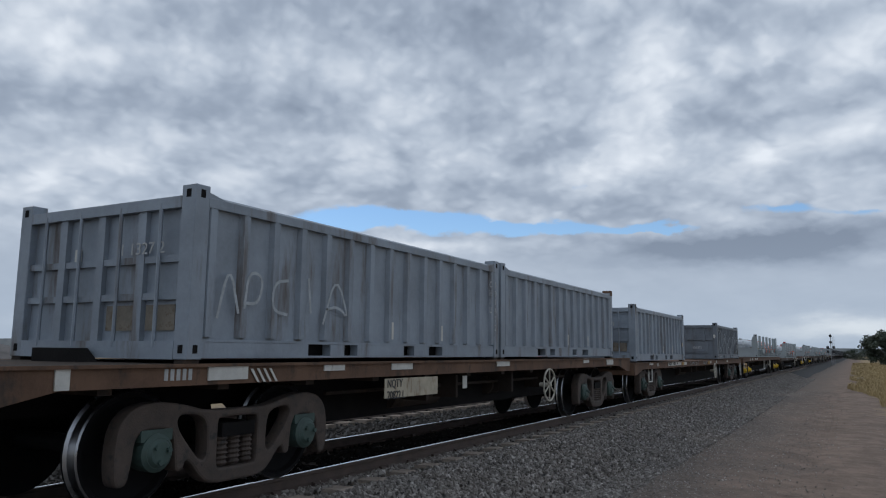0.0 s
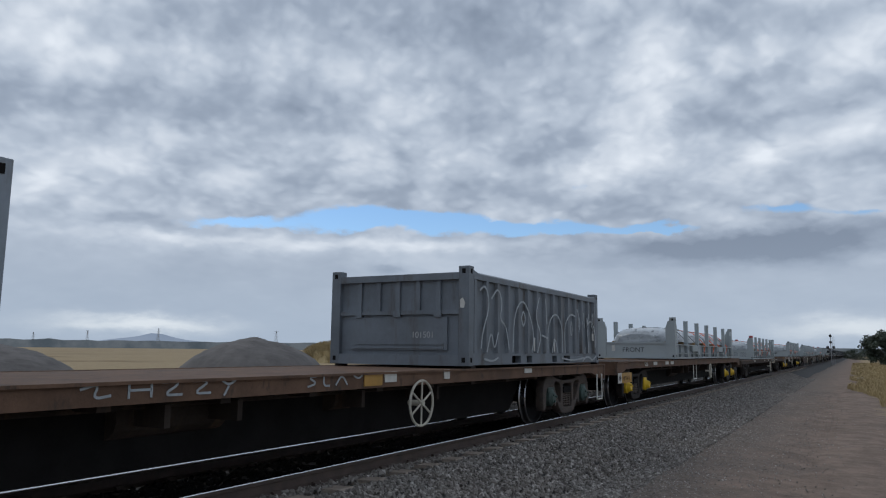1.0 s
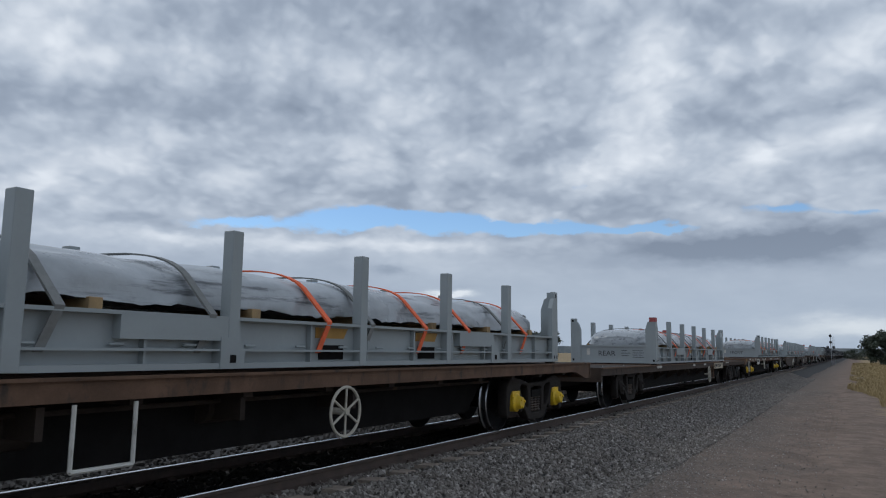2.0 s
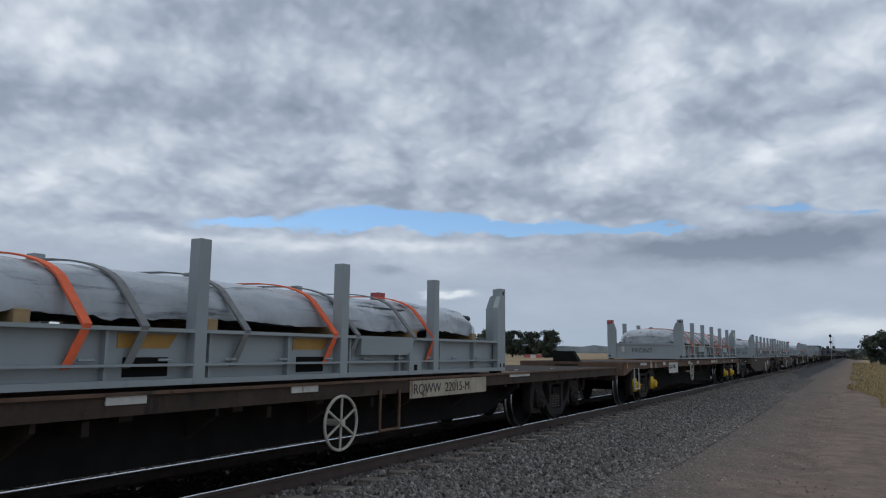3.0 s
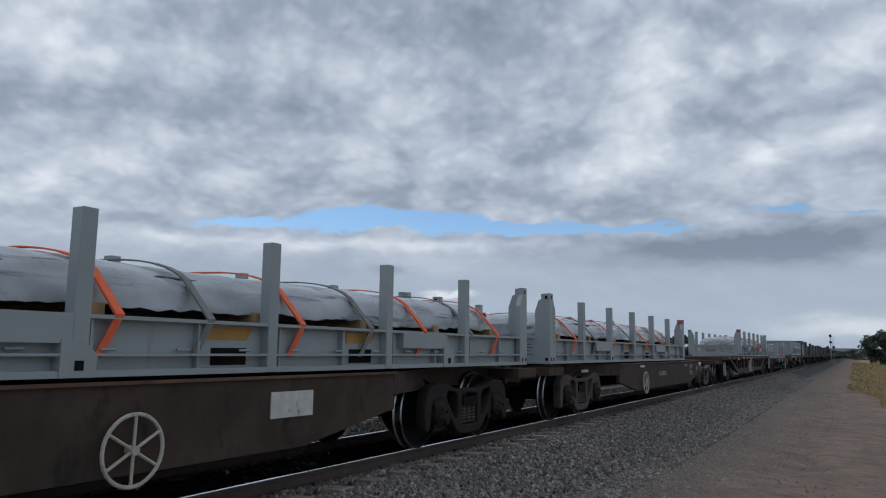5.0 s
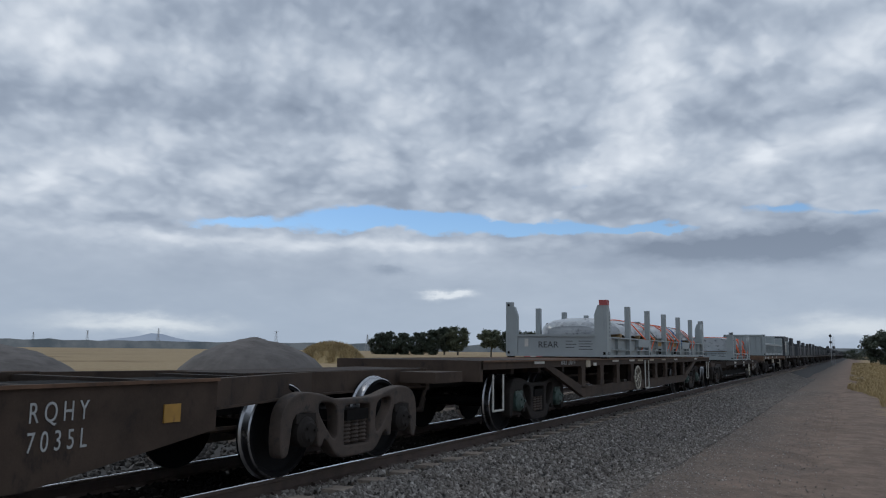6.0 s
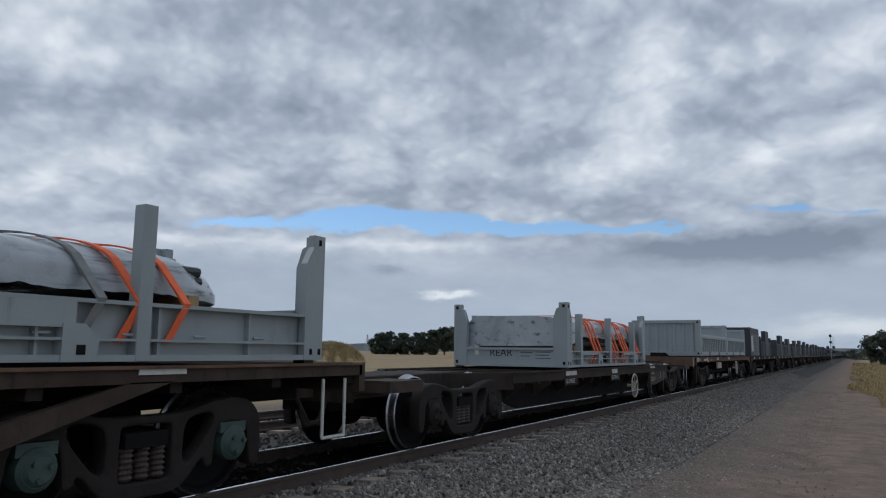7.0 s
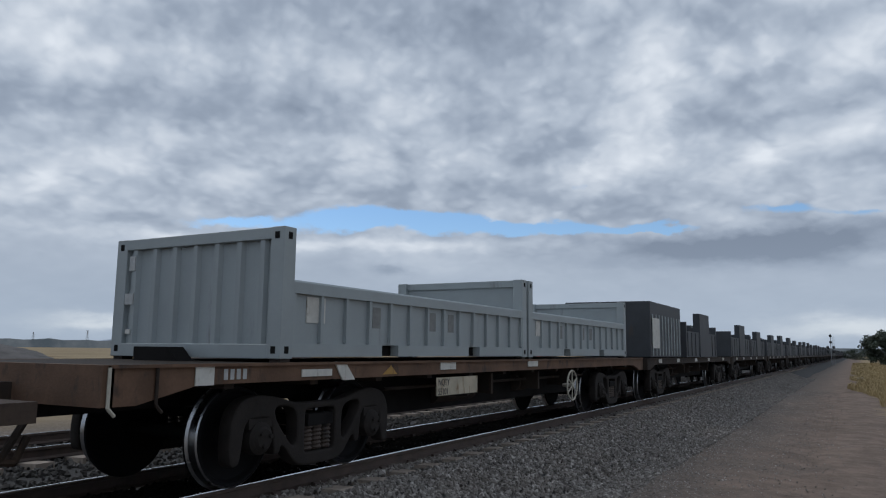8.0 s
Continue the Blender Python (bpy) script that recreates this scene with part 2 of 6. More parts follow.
def ground_material():
    m = bpy.data.materials.new("dirt_track_and_dry_paddock")
    m.use_nodes = True
    t = m.node_tree
    g = Graph(t)
    b = t.nodes["Principled BSDF"]
    co = t.nodes.new("ShaderNodeTexCoord").outputs["Object"]
    sep = t.nodes.new("ShaderNodeSeparateXYZ")
    t.links.new(co, sep.inputs[0])
    x = sep.outputs[0]
    n = g.noise(co, 0.35, 5, 0.6)
    n2 = g.noise(co, 2.2, 6, 0.65)
    n3 = g.noise(co, 17, 6, 0.75)
    dirt = g.mix(g.step(n2, 0.3, 0.7), (0.215, 0.155, 0.122), (0.36, 0.268, 0.212))
    dirt = g.mix(g.math("MULTIPLY", n3, 0.7), dirt, (0.085, 0.07, 0.06))
    grit = g.mix(g.step(n3, 0.4, 0.65), (0.115, 0.094, 0.08), (0.24, 0.20, 0.172))
    grass = g.mix(g.step(n2, 0.3, 0.7), (0.27, 0.20, 0.115), (0.40, 0.31, 0.19))
    grass = g.mix(g.step(g.noise(co, 0.05, 4, 0.6), 0.5, 0.7), grass, (0.22, 0.155, 0.09))
    wob = g.math("MULTIPLY_ADD", g.math("SUBTRACT", n, 0.5), 4.0, x)
    wob = g.math("MULTIPLY_ADD", g.math("SUBTRACT", n2, 0.5), 2.0, wob)
    dark = g.step(g.noise(co, 0.9, 7, 0.7), 0.5, 0.68)
    dirt = g.mix(g.math("MULTIPLY", dark, 0.7), dirt, (0.115, 0.088, 0.072))
    col = g.mix(g.step(wob, 2.8, 5.4), grit, dirt)
    col = g.mix(g.step(wob, 6.6, 8.2), col, grass)
    col = g.mix(g.step(wob, -15.0, -9.5, 1.0, 0.0), col, grass)
    t.links.new(col, b.inputs["Base Color"])
    b.inputs["Roughness"].default_value = 0.95
    b.inputs["Specular IOR Level"].default_value = 0.15
    bp = t.nodes.new("ShaderNodeBump")
    bp.inputs["Strength"].default_value = 0.7
    bp.inputs["Distance"].default_value = 0.03
    t.links.new(g.math("ADD", n3, n2), bp.inputs["Height"])
    t.links.new(bp.outputs[0], b.inputs["Normal"])
    return m


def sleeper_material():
    """Dusty concrete, with the train's shade painted dark between the rails."""
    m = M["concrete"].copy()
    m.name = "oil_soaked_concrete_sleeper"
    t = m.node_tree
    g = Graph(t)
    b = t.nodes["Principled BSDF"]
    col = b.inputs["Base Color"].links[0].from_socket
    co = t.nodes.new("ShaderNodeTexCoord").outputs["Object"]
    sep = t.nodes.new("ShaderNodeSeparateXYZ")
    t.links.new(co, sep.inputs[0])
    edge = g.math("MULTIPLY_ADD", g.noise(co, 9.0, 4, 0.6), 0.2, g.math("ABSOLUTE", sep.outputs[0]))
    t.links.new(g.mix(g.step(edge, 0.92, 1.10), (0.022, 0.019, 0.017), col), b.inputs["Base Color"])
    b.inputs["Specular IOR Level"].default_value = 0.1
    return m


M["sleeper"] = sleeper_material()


def stone_material(name, k):
    m = bpy.data.materials.new(name)
    m.use_nodes = True
    t = m.node_tree
    g = Graph(t)
    b = t.nodes["Principled BSDF"]
    r = t.nodes.new("ShaderNodeNewGeometry").outputs["Random Per Island"]
    co = t.nodes.new("ShaderNodeTexCoord").outputs["Object"]
    col = g.ramp(r, [(0.0, (0.045 * k, 0.042 * k, 0.04 * k)), (0.45, (0.125 * k, 0.116 * k, 0.106 * k)), (0.85, (0.20 * k, 0.187 * k, 0.172 * k)), (1.0, (0.34 * k, 0.32 * k, 0.295 * k))])
    col = g.mix(g.math("MULTIPLY", g.noise(co, 1.3, 4, 0.6), 0.5), col, (0.14 * k, 0.108 * k, 0.085 * k))
    t.links.new(col, b.inputs["Base Color"])
    b.inputs["Roughness"].default_value = 0.85
    return m


M["ground"] = ground_material()
M["stone"] = stone_material("basalt_ballast", 1.38)
# Same stone at a lower tone, painting the train's shade between the tracks.
M["stone_shaded"] = stone_material("shaded_middle_ballast", 0.38)
M["stone_dusty"] = stone_material("dusty_brown_pebbles", 1.7)
M["bed"] = mat("packed_ballast", (0.045, 0.043, 0.041), 0.95, 0, 0.5, 9, 1.0, 22, (0.035, 0.03, 0.028), 0.5)
# The shade under the train is put into this near-black base colour.
M["bed_shaded"] = mat("shade_darkened_ballast", (0.010, 0.0095, 0.009), 0.95, 0, 0.5, 9, 1.0, 22, spec=0.05)


# ---------------------------------------------------------------- mesh helpers
def box(bm, x0, x1, y0, y1, z0, z1):
    v = [bm.verts.new((x, y, z)) for z in (z0, z1) for y in (y0, y1) for x in (x0, x1)]
    for f in ((0, 2, 3, 1), (4, 5, 7, 6), (0, 1, 5, 4), (2, 6, 7, 3), (0, 4, 6, 2), (1, 3, 7, 5)):
        bm.faces.new([v[i] for i in f])


def prism(bm, pts, axis, a, b):
    """A polygon pushed along an axis from a to b; for x the points are (y, z), for y (x, z), for z (x, y)."""
    def at(p, d):
        return {"x": (d, p[0], p[1]), "y": (p[0], d, p[1]), "z": (p[0], p[1], d)}[axis]
    lo = [bm.verts.new(at(p, a)) for p in pts]
    hi = [bm.verts.new(at(p, b)) for p in pts]
    bm.faces.new(lo)
    bm.faces.new(hi[::-1])
    n = len(pts)
    for i in range(n):
        j = (i + 1) % n
        bm.faces.new((lo[i], hi[i], hi[j], lo[j]))


def cyl(bm, p, q, r, seg=10, r2=None):
    """A rod from p to q."""
    p, q = Vector(p), Vector(q)
    d = (q - p).normalized()
    s = d.orthogonal().normalized()
    c = d.cross(s)
    r2 = r if r2 is None else r2
    ring = [[bm.verts.new(o + (s * math.cos(k) + c * math.sin(k)) * rr) for k in (2 * math.pi * i / seg for i in range(seg))] for o, rr in ((p, r), (q, r2))]
    for i in range(seg):
        j = (i + 1) % seg
        bm.faces.new((ring[0][i], ring[0][j], ring[1][j], ring[1][i]))
    bm.faces.new(ring[0][::-1])
    bm.faces.new(ring[1])


def pipe(bm, pts, r, seg=6):
    for a, b in zip(pts, pts[1:]):
        cyl(bm, a, b, r, seg)


def lathe_x(bm, prof, seg=28, cy=0.0, cz=0.0):
    """Turn (x, radius) round the x axis; the profile is a closed loop or ends on the axis."""
    rings = []
    for x, r in prof:
        rings.append([bm.verts.new((x, cy + r * math.cos(k), cz + r * math.sin(k))) for k in (2 * math.pi * i / seg for i in range(seg))])
    for a, b in zip(rings, rings[1:]):
        for i in range(seg):
            j = (i + 1) % seg
            bm.faces.new((a[i], a[j], b[j], b[i]))
    bm.faces.new(rings[0][::-1])
    bm.faces.new(rings[-1])


def ring_x(bm, x, cy, cz, R, r, seg=28, tube=6):
    """A hoop in the plane across x."""
    vs = []
    for i in range(seg):
        k = 2 * math.pi * i / seg
        row = []
        for j in range(tube):
            h = 2 * math.pi * j / tube
            rr = R + r * math.cos(h)
            row.append(bm.verts.new((x + r * math.sin(h), cy + rr * math.cos(k), cz + rr * math.sin(k))))
        vs.append(row)
    for i in range(seg):
        for j in range(tube):
            a, b = vs[i], vs[(i + 1) % seg]
            bm.faces.new((a[j], b[j], b[(j + 1) % tube], a[(j + 1) % tube]))


def mesh_of(name, bm, material, smooth=False, bevel=0.0):
    if bevel:
        bmesh.ops.bevel(bm, geom=bm.edges[:], offset=bevel, segments=1, affect="EDGES", clamp_overlap=True)
    bmesh.ops.recalc_face_normals(bm, faces=bm.faces[:])
    me = bpy.data.meshes.new(name)
    bm.to_mesh(me)
    bm.free()
    me.materials.append(material)
    if smooth:
        me.polygons.foreach_set("use_smooth", [True] * len(me.polygons))
        me.set_sharp_from_angle(angle=radians(35))
    return me


def part(name, bm, material, parent, label="", smooth=False, bevel=0.0):
    ob = new(name, mesh_of(name, bm, material, smooth, bevel))
    ob.parent = parent
    return tagged(ob, label) if label else ob


def share(name, me, parent, m=None, label=""):
    ob = new(name, me)
    ob.parent = parent
    if m is not None:
        ob.matrix_basis = m
    return tagged(ob, label) if label else ob


def thing(name, label, category, group="", kind=""):
    return tagged(new(name), label, category, group, kind)


def solid(name, bm, material, label, category, group="", kind="", smooth=False):
    return tagged(new(name, mesh_of(name, bm, material, smooth)), label, category, group, kind)


def words(text, size, material, parent, m, name="lettering", stretch=1.0):
    """Flat lettering a little proud of its surface."""
    cu = bpy.data.curves.new("lettering", "FONT")
    cu.body, cu.size, cu.extrude, cu.align_x = text, size, 0.002, "LEFT"
    tmp = new("tmp_text", cu)
    me = bpy.data.meshes.new_from_object(tmp.evaluated_get(bpy.context.evaluated_depsgraph_get()))
    bpy.data.objects.remove(tmp)
    for v in me.vertices:
        v.co.x *= stretch
    me.materials.clear()
    me.materials.append(material)
    ob = new(name, me)
    ob.parent = parent
    ob.matrix_basis = m
    return ob


SIDE = Matrix(((0, 0, 1, 0), (1, 0, 0, 0), (0, 1, 0, 0), (0, 0, 0, 1)))      # text that faces +x, reads along +y
END = Matrix(((1, 0, 0, 0), (0, 0, -1, 0), (0, 1, 0, 0), (0, 0, 0, 1)))      # text that faces -y, reads along +x


def on_side(x, y, z):
    return Matrix.Translation((x, y, z)) @ SIDE


def on_end(x, y, z):
    return Matrix.Translation((x, y, z)) @ END


def down_side(x, y, z):
    return Matrix.Translation((x, y, z)) @ SIDE @ Matrix.Rotation(radians(-90), 4, "Z")


# ---------------------------------------------------------------- ground, tracks
def hill_noise(x, y, s):
    return noise.noise(Vector((x / s, y / s, 0.3)))


def make_ground():
    xs = sorted({*np.round(np.linspace(-4200, -400, 14), 1), *np.round(np.linspace(-380, -40, 16), 1), *np.round(np.linspace(-38, -8, 14), 1),
                 *np.round(np.linspace(-7, 16, 93), 2), *np.round(np.linspace(18, 60, 16), 1), *np.round(np.linspace(80, 4200, 14), 1)})
    ys = sorted({*np.round(np.linspace(-1500, -60, 8), 1), *np.round(np.linspace(-50, 0, 16), 1), *np.round(np.linspace(0.5, 50, 160), 2),
                 *np.round(np.linspace(52, 200, 60), 1), *np.round(np.linspace(220, 4600, 30), 1)})

    def height(x, y):
        z = -0.62 - 0.10 * max(0.0, min(1.0, (-x - 8) / 8))
        near = 1.0 if abs(x) < 40 else 0.0
        z += near * (0.03 * hill_noise(x, y, 1.1) + 0.05 * hill_noise(x + 9, y, 3.5))
        if 4.0 < x < 9.5:            # two worn wheel ruts along the track
            z -= 0.05 * math.exp(-((x - 5.1) / 0.3) ** 2) + 0.05 * math.exp(-((x - 6.7) / 0.3) ** 2)
        return z
    verts = [(float(x), float(y), height(float(x), float(y))) for y in ys for x in xs]
    n = len(xs)
    faces = [(j * n + i, j * n + i + 1, (j + 1) * n + i + 1, (j + 1) * n + i) for j in range(len(ys) - 1) for i in range(n - 1)]
    me = bpy.data.meshes.new("ground")
    me.from_pydata(verts, [], faces)
    me.materials.append(M["ground"])
    me.polygons.foreach_set("use_smooth", [True] * len(me.polygons))
    return tagged(new("ground", me), "dusty brown vehicle track and flat dry yellow paddock", "ground", kind="structure")


make_ground()

bm = bmesh.new()
prism(bm, [(-6.9, -0.80), (-5.9, -0.22), (-0.9, -0.21), (0.95, -0.21), (1.20, -0.175), (1.55, -0.20), (2.75, -0.75)], "y", -40, 620)
solid("ballast_bed", bm, M["bed"], "dark grey crushed-stone bed under two railway tracks", "railway bed", kind="structure")


def stones(name, n, region, size, lift, label, seed, colour="stone"):
    """Loose angular stones: octahedra bent out of shape, joined."""
    rng = np.random.default_rng(seed)
    x, y, z = region(rng, n)
    n = len(x)
    base = np.array([(1, 0, 0), (-1, 0, 0), (0, 1, 0), (0, -1, 0), (0, 0, 1), (0, 0, -1)], float)
    tri = np.array([(0, 2, 4), (2, 1, 4), (1, 3, 4), (3, 0, 4), (2, 0, 5), (1, 2, 5), (3, 1, 5), (0, 3, 5)])
    s = size * rng.uniform(0.55, 1.35, (n, 1, 1)) * rng.uniform(0.6, 1.25, (n, 6, 1))
    p = base[None] * s
    q = rng.normal(size=(n, 4))
    q /= np.linalg.norm(q, axis=1, keepdims=True)
    w, a, b, c = q.T
    R = np.stack([np.stack([1 - 2 * (b * b + c * c), 2 * (a * b - c * w), 2 * (a * c + b * w)], -1),
                  np.stack([2 * (a * b + c * w), 1 - 2 * (a * a + c * c), 2 * (b * c - a * w)], -1),
                  np.stack([2 * (a * c - b * w), 2 * (b * c + a * w), 1 - 2 * (a * a + b * b)], -1)], 1)
    p = np.einsum("nij,nkj->nki", R, p)
    p += np.stack([x, y, z + lift], -1)[:, None, :]
    f = (tri[None] + 6 * np.arange(n)[:, None, None]).reshape(-1, 3)
    me = bpy.data.meshes.new(name)
    me.from_pydata(p.reshape(-1, 3).tolist(), [], f.tolist())
    me.materials.append(M[colour])
    return tagged(new(name, me), label, "gravel", kind="stuff")


def shoulder(rng, n):
    y = 3.0 + 62 * rng.random(n) ** 1.75
    x = 0.84 + 2.36 * rng.random(n) + rng.normal(0, 0.02, n)
    z = np.where(x < 1.03, -0.163, np.where(x < 1.22, -0.214, np.where(x < 1.5, -0.180, -0.180 - (x - 1.5) * 0.40)))
    return x, y, np.maximum(z, -0.62)


def spill(rng, n):
    y = 4.0 + 40 * rng.random(n) ** 1.6
    x = 2.6 + np.abs(rng.normal(0, 1.5, n)) * rng.random(n) ** 0.35
    z = np.array([-0.62 + 0.03 * hill_noise(a, b, 1.1) + 0.05 * hill_noise(a + 9, b, 3.5) for a, b in zip(x, y)])
    return x, y, z


def six_foot(rng, n):
    y = 1.0 + 45 * rng.random(n) ** 1.3
    x = rng.uniform(-6.0, -1.2, n)
    return x, y, np.full(n, -0.205)


def between(rng, n):
    y = 2.0 + 30 * rng.random(n) ** 1.3
    x = rng.uniform(-0.68, 0.68, n)
    return x, y, np.full(n, -0.20)


stones("shoulder_ballast", 78000, shoulder, 0.033, 0.008, "loose grey ballast stones on the track shoulder", 1)


def behind(rng, n):
    x, y, z = shoulder(rng, n)
    return x, rng.uniform(-14, 4, n), z


stones("rear_ballast", 9000, behind, 0.042, 0.01, "loose grey ballast stones along the rail", 6)
stones("spilt_ballast", 18000, spill, 0.014, 0.0, "stray dusty stones spilt on the dirt", 2, "stone_dusty")
stones("middle_ballast", 16000, six_foot, 0.042, 0.01, "dark ballast between the two tracks, coloured as shade beside the train", 3, "stone_shaded")
# Crib stones carry the under-train shade in their own colour.
stones("crib_ballast", 9000, between, 0.04, 0.035, "ballast between the sleepers, coloured near-black as shade under the train", 4, "bed_shaded")


def rail_profile(cx, z=0.0):
    h = 0.16
    return [(cx - 0.07, z - h), (cx + 0.07, z - h), (cx + 0.07, z - h + 0.012), (cx + 0.012, z - h + 0.035), (cx + 0.012, z - 0.045),
            (cx + 0.035, z - 0.035), (cx + 0.035, z - 0.006), (cx - 0.035, z - 0.006), (cx - 0.035, z - 0.035), (cx - 0.012, z - 0.045), (cx - 0.012, z - h + 0.035), (cx - 0.07, z - h + 0.012)]


TRACKS = (0.0, -4.12)
for c in TRACKS:
    for s in (-1, 1):
        cx = c + s * 0.7525
        rail = thing("rail", "rusty steel rail with a bright worn running surface", "rail", "rails of the tracks")
        bm = bmesh.new()
        prism(bm, rail_profile(cx), "y", -40, 620)
        part("web", bm, M["rail_side"], rail)
        bm = bmesh.new()
        prism(bm, [(cx - 0.010, -0.006), (cx + 0.010, -0.006), (cx + 0.009, 0.0), (cx - 0.009, 0.0)], "y", -40, 620)
        part("running_surface", bm, M["rail_top"], rail, "bright polished rail head")

bm = bmesh.new()
prism(bm, [(-1.27, -0.28), (1.27, -0.28), (1.25, -0.138), (0.5, -0.165), (-0.5, -0.165), (-1.25, -0.145)], "y", -0.125, 0.125)
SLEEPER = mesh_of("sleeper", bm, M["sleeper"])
bm = bmesh.new()
prism(bm, [(-0.03, -0.15), (0.03, -0.15), (0.02, -0.115), (-0.02, -0.105)], "y", -0.05, 0.05)
CLIP = mesh_of("rail_clip", bm, M["rail_side"])
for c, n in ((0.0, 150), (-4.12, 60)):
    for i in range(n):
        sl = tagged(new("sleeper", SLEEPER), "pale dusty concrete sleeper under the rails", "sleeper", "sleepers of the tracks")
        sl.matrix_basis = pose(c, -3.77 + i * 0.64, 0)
        if c == 0.0 and i < 55:
            for x in (-0.8575, -0.6475, 0.6475, 0.8575):
                share("rail_clip", CLIP, sl, pose(x, 0, 0))

# ---------------------------------------------------------------- wagons
AXLE_Z, WHEEL_R, HALF_BASE = 0.475, 0.475, 0.90
TRAIN = []       # each moving thing and its place along the train
SPIN = []        # wheelsets that roll


def rounded(pts, times=2):
    """Corners of a closed run cut off again and again."""
    for _ in range(times):
        nxt = []
        for (a, b), (c, d) in zip(pts, pts[1:] + pts[:1]):
            nxt += [(a * 0.78 + c * 0.22, b * 0.78 + d * 0.22), (a * 0.22 + c * 0.78, b * 0.22 + d * 0.78)]
        pts = nxt
    return pts


def cast_plate(loops, x, half, round_off, material):
    """A thick plate across x with holes; loops of (y, z), the outer one first."""
    cu = bpy.data.curves.new("plate", "CURVE")
    cu.dimensions, cu.fill_mode, cu.extrude, cu.bevel_depth, cu.bevel_resolution = "2D", "BOTH", half, round_off, 1
    cu.offset = -round_off
    for loop in loops:
        run = rounded(loop)
        sp = cu.splines.new("POLY")
        sp.points.add(len(run) - 1)
        for p, (a, b) in zip(sp.points, run):
            p.co = (a, b, 0, 1)
        sp.use_cyclic_u = True
    tmp = new("tmp_plate", cu)
    me = bpy.data.meshes.new_from_object(tmp.evaluated_get(bpy.context.evaluated_depsgraph_get()))
    bpy.data.objects.remove(tmp)
    me.transform(Matrix(((0, 0, 1, x), (1, 0, 0, 0), (0, 1, 0, 0), (0, 0, 0, 1))))
    me.materials.clear()
    me.materials.append(material)
    me.polygons.foreach_set("use_smooth", [True] * len(me.polygons))
    me.set_sharp_from_angle(angle=radians(40))
    return me


def bogie_meshes(colour):
    out = {}
    # one casting: humps over the axles, jaws round the bearings, windows beside the springs
    half = [(0.0, 0.765), (0.38, 0.77), (0.62, 0.835), (0.90, 0.875), (1.13, 0.835), (1.25, 0.70), (1.275, 0.46), (1.25, 0.25), (1.14, 0.25), (1.105, 0.42), (1.085, 0.60),
            (1.0, 0.655), (0.80, 0.655), (0.725, 0.60), (0.70, 0.42), (0.69, 0.30), (0.61, 0.30), (0.575, 0.40), (0.40, 0.20), (0.28, 0.145), (0.0, 0.145)]
    outline = half + [(-p, q) for p, q in half[-2:0:-1]]
    window = [(0.64, 0.755), (0.46, 0.735), (0.37, 0.67), (0.36, 0.40), (0.40, 0.355), (0.47, 0.40), (0.66, 0.62), (0.69, 0.71)]
    nest = [(-0.22, 0.70), (0.22, 0.70), (0.24, 0.66), (0.24, 0.30), (0.21, 0.27), (-0.21, 0.27), (-0.24, 0.30), (-0.24, 0.66)]
    out["side_frame"] = cast_plate([outline, window, [(-p, q) for p, q in window], nest], 1.04, 0.055, 0.022, colour)
    bm = bmesh.new()
    box(bm, -1.12, 1.12, -0.20, 0.20, 0.53, 0.645)
    box(bm, -0.35, 0.35, -0.28, 0.28, 0.60, 0.80)
    for t in (-1, 1):
        box(bm, -0.95, 0.95, t * 0.42 - 0.05, t * 0.42 + 0.05, 0.34, 0.44)
    out["bolster"] = mesh_of("bolster", bm, M["black"])
    bm = bmesh.new()
    rings = []
    for k in range(13):
        r, z = (0.05, 0.07)[k % 2], 0.28 + k * 0.0208
        rings.append([bm.verts.new((r * math.cos(h), r * math.sin(h), z + 0.006 * math.cos(h))) for h in (2 * math.pi * i / 12 for i in range(12))])
    for p, q in zip(rings, rings[1:]):
        for i in range(12):
            bm.faces.new((p[i], p[(i + 1) % 12], q[(i + 1) % 12], q[i]))
    bm.faces.new(rings[0][::-1])
    bm.faces.new(rings[-1])
    out["spring"] = mesh_of("spring", bm, M["bogie"])
    return out


def wheelset_mesh():
    bm = bmesh.new()
    for s in (-1, 1):
        prof = [(s * 0.655, 0.09), (s * 0.66, 0.20), (s * 0.70, 0.34), (s * 0.672, 0.425), (s * 0.672, 0.50), (s * 0.70, 0.503), (s * 0.715, 0.478), (s * 0.800, 0.475),
                (s * 0.812, 0.462), (s * 0.812, 0.452), (s * 0.812, 0.425), (s * 0.76, 0.40), (s * 0.745, 0.30), (s * 0.735, 0.20), (s * 0.78, 0.13), (s * 0.80, 0.09)]
        lathe_x(bm, prof, 36)
    cyl(bm, (-0.98, 0, 0), (0.98, 0, 0), 0.08, 12)
    me = mesh_of("wheelset", bm, M["wheel"], smooth=True)
    me.materials.append(M["tread"])
    for p in me.polygons:
        r = math.hypot(p.center.y, p.center.z)
        if r > 0.466 and 0.70 < abs(p.center.x) < 0.8125:
            p.material_index = 1
    return me


WHEEL = wheelset_mesh()


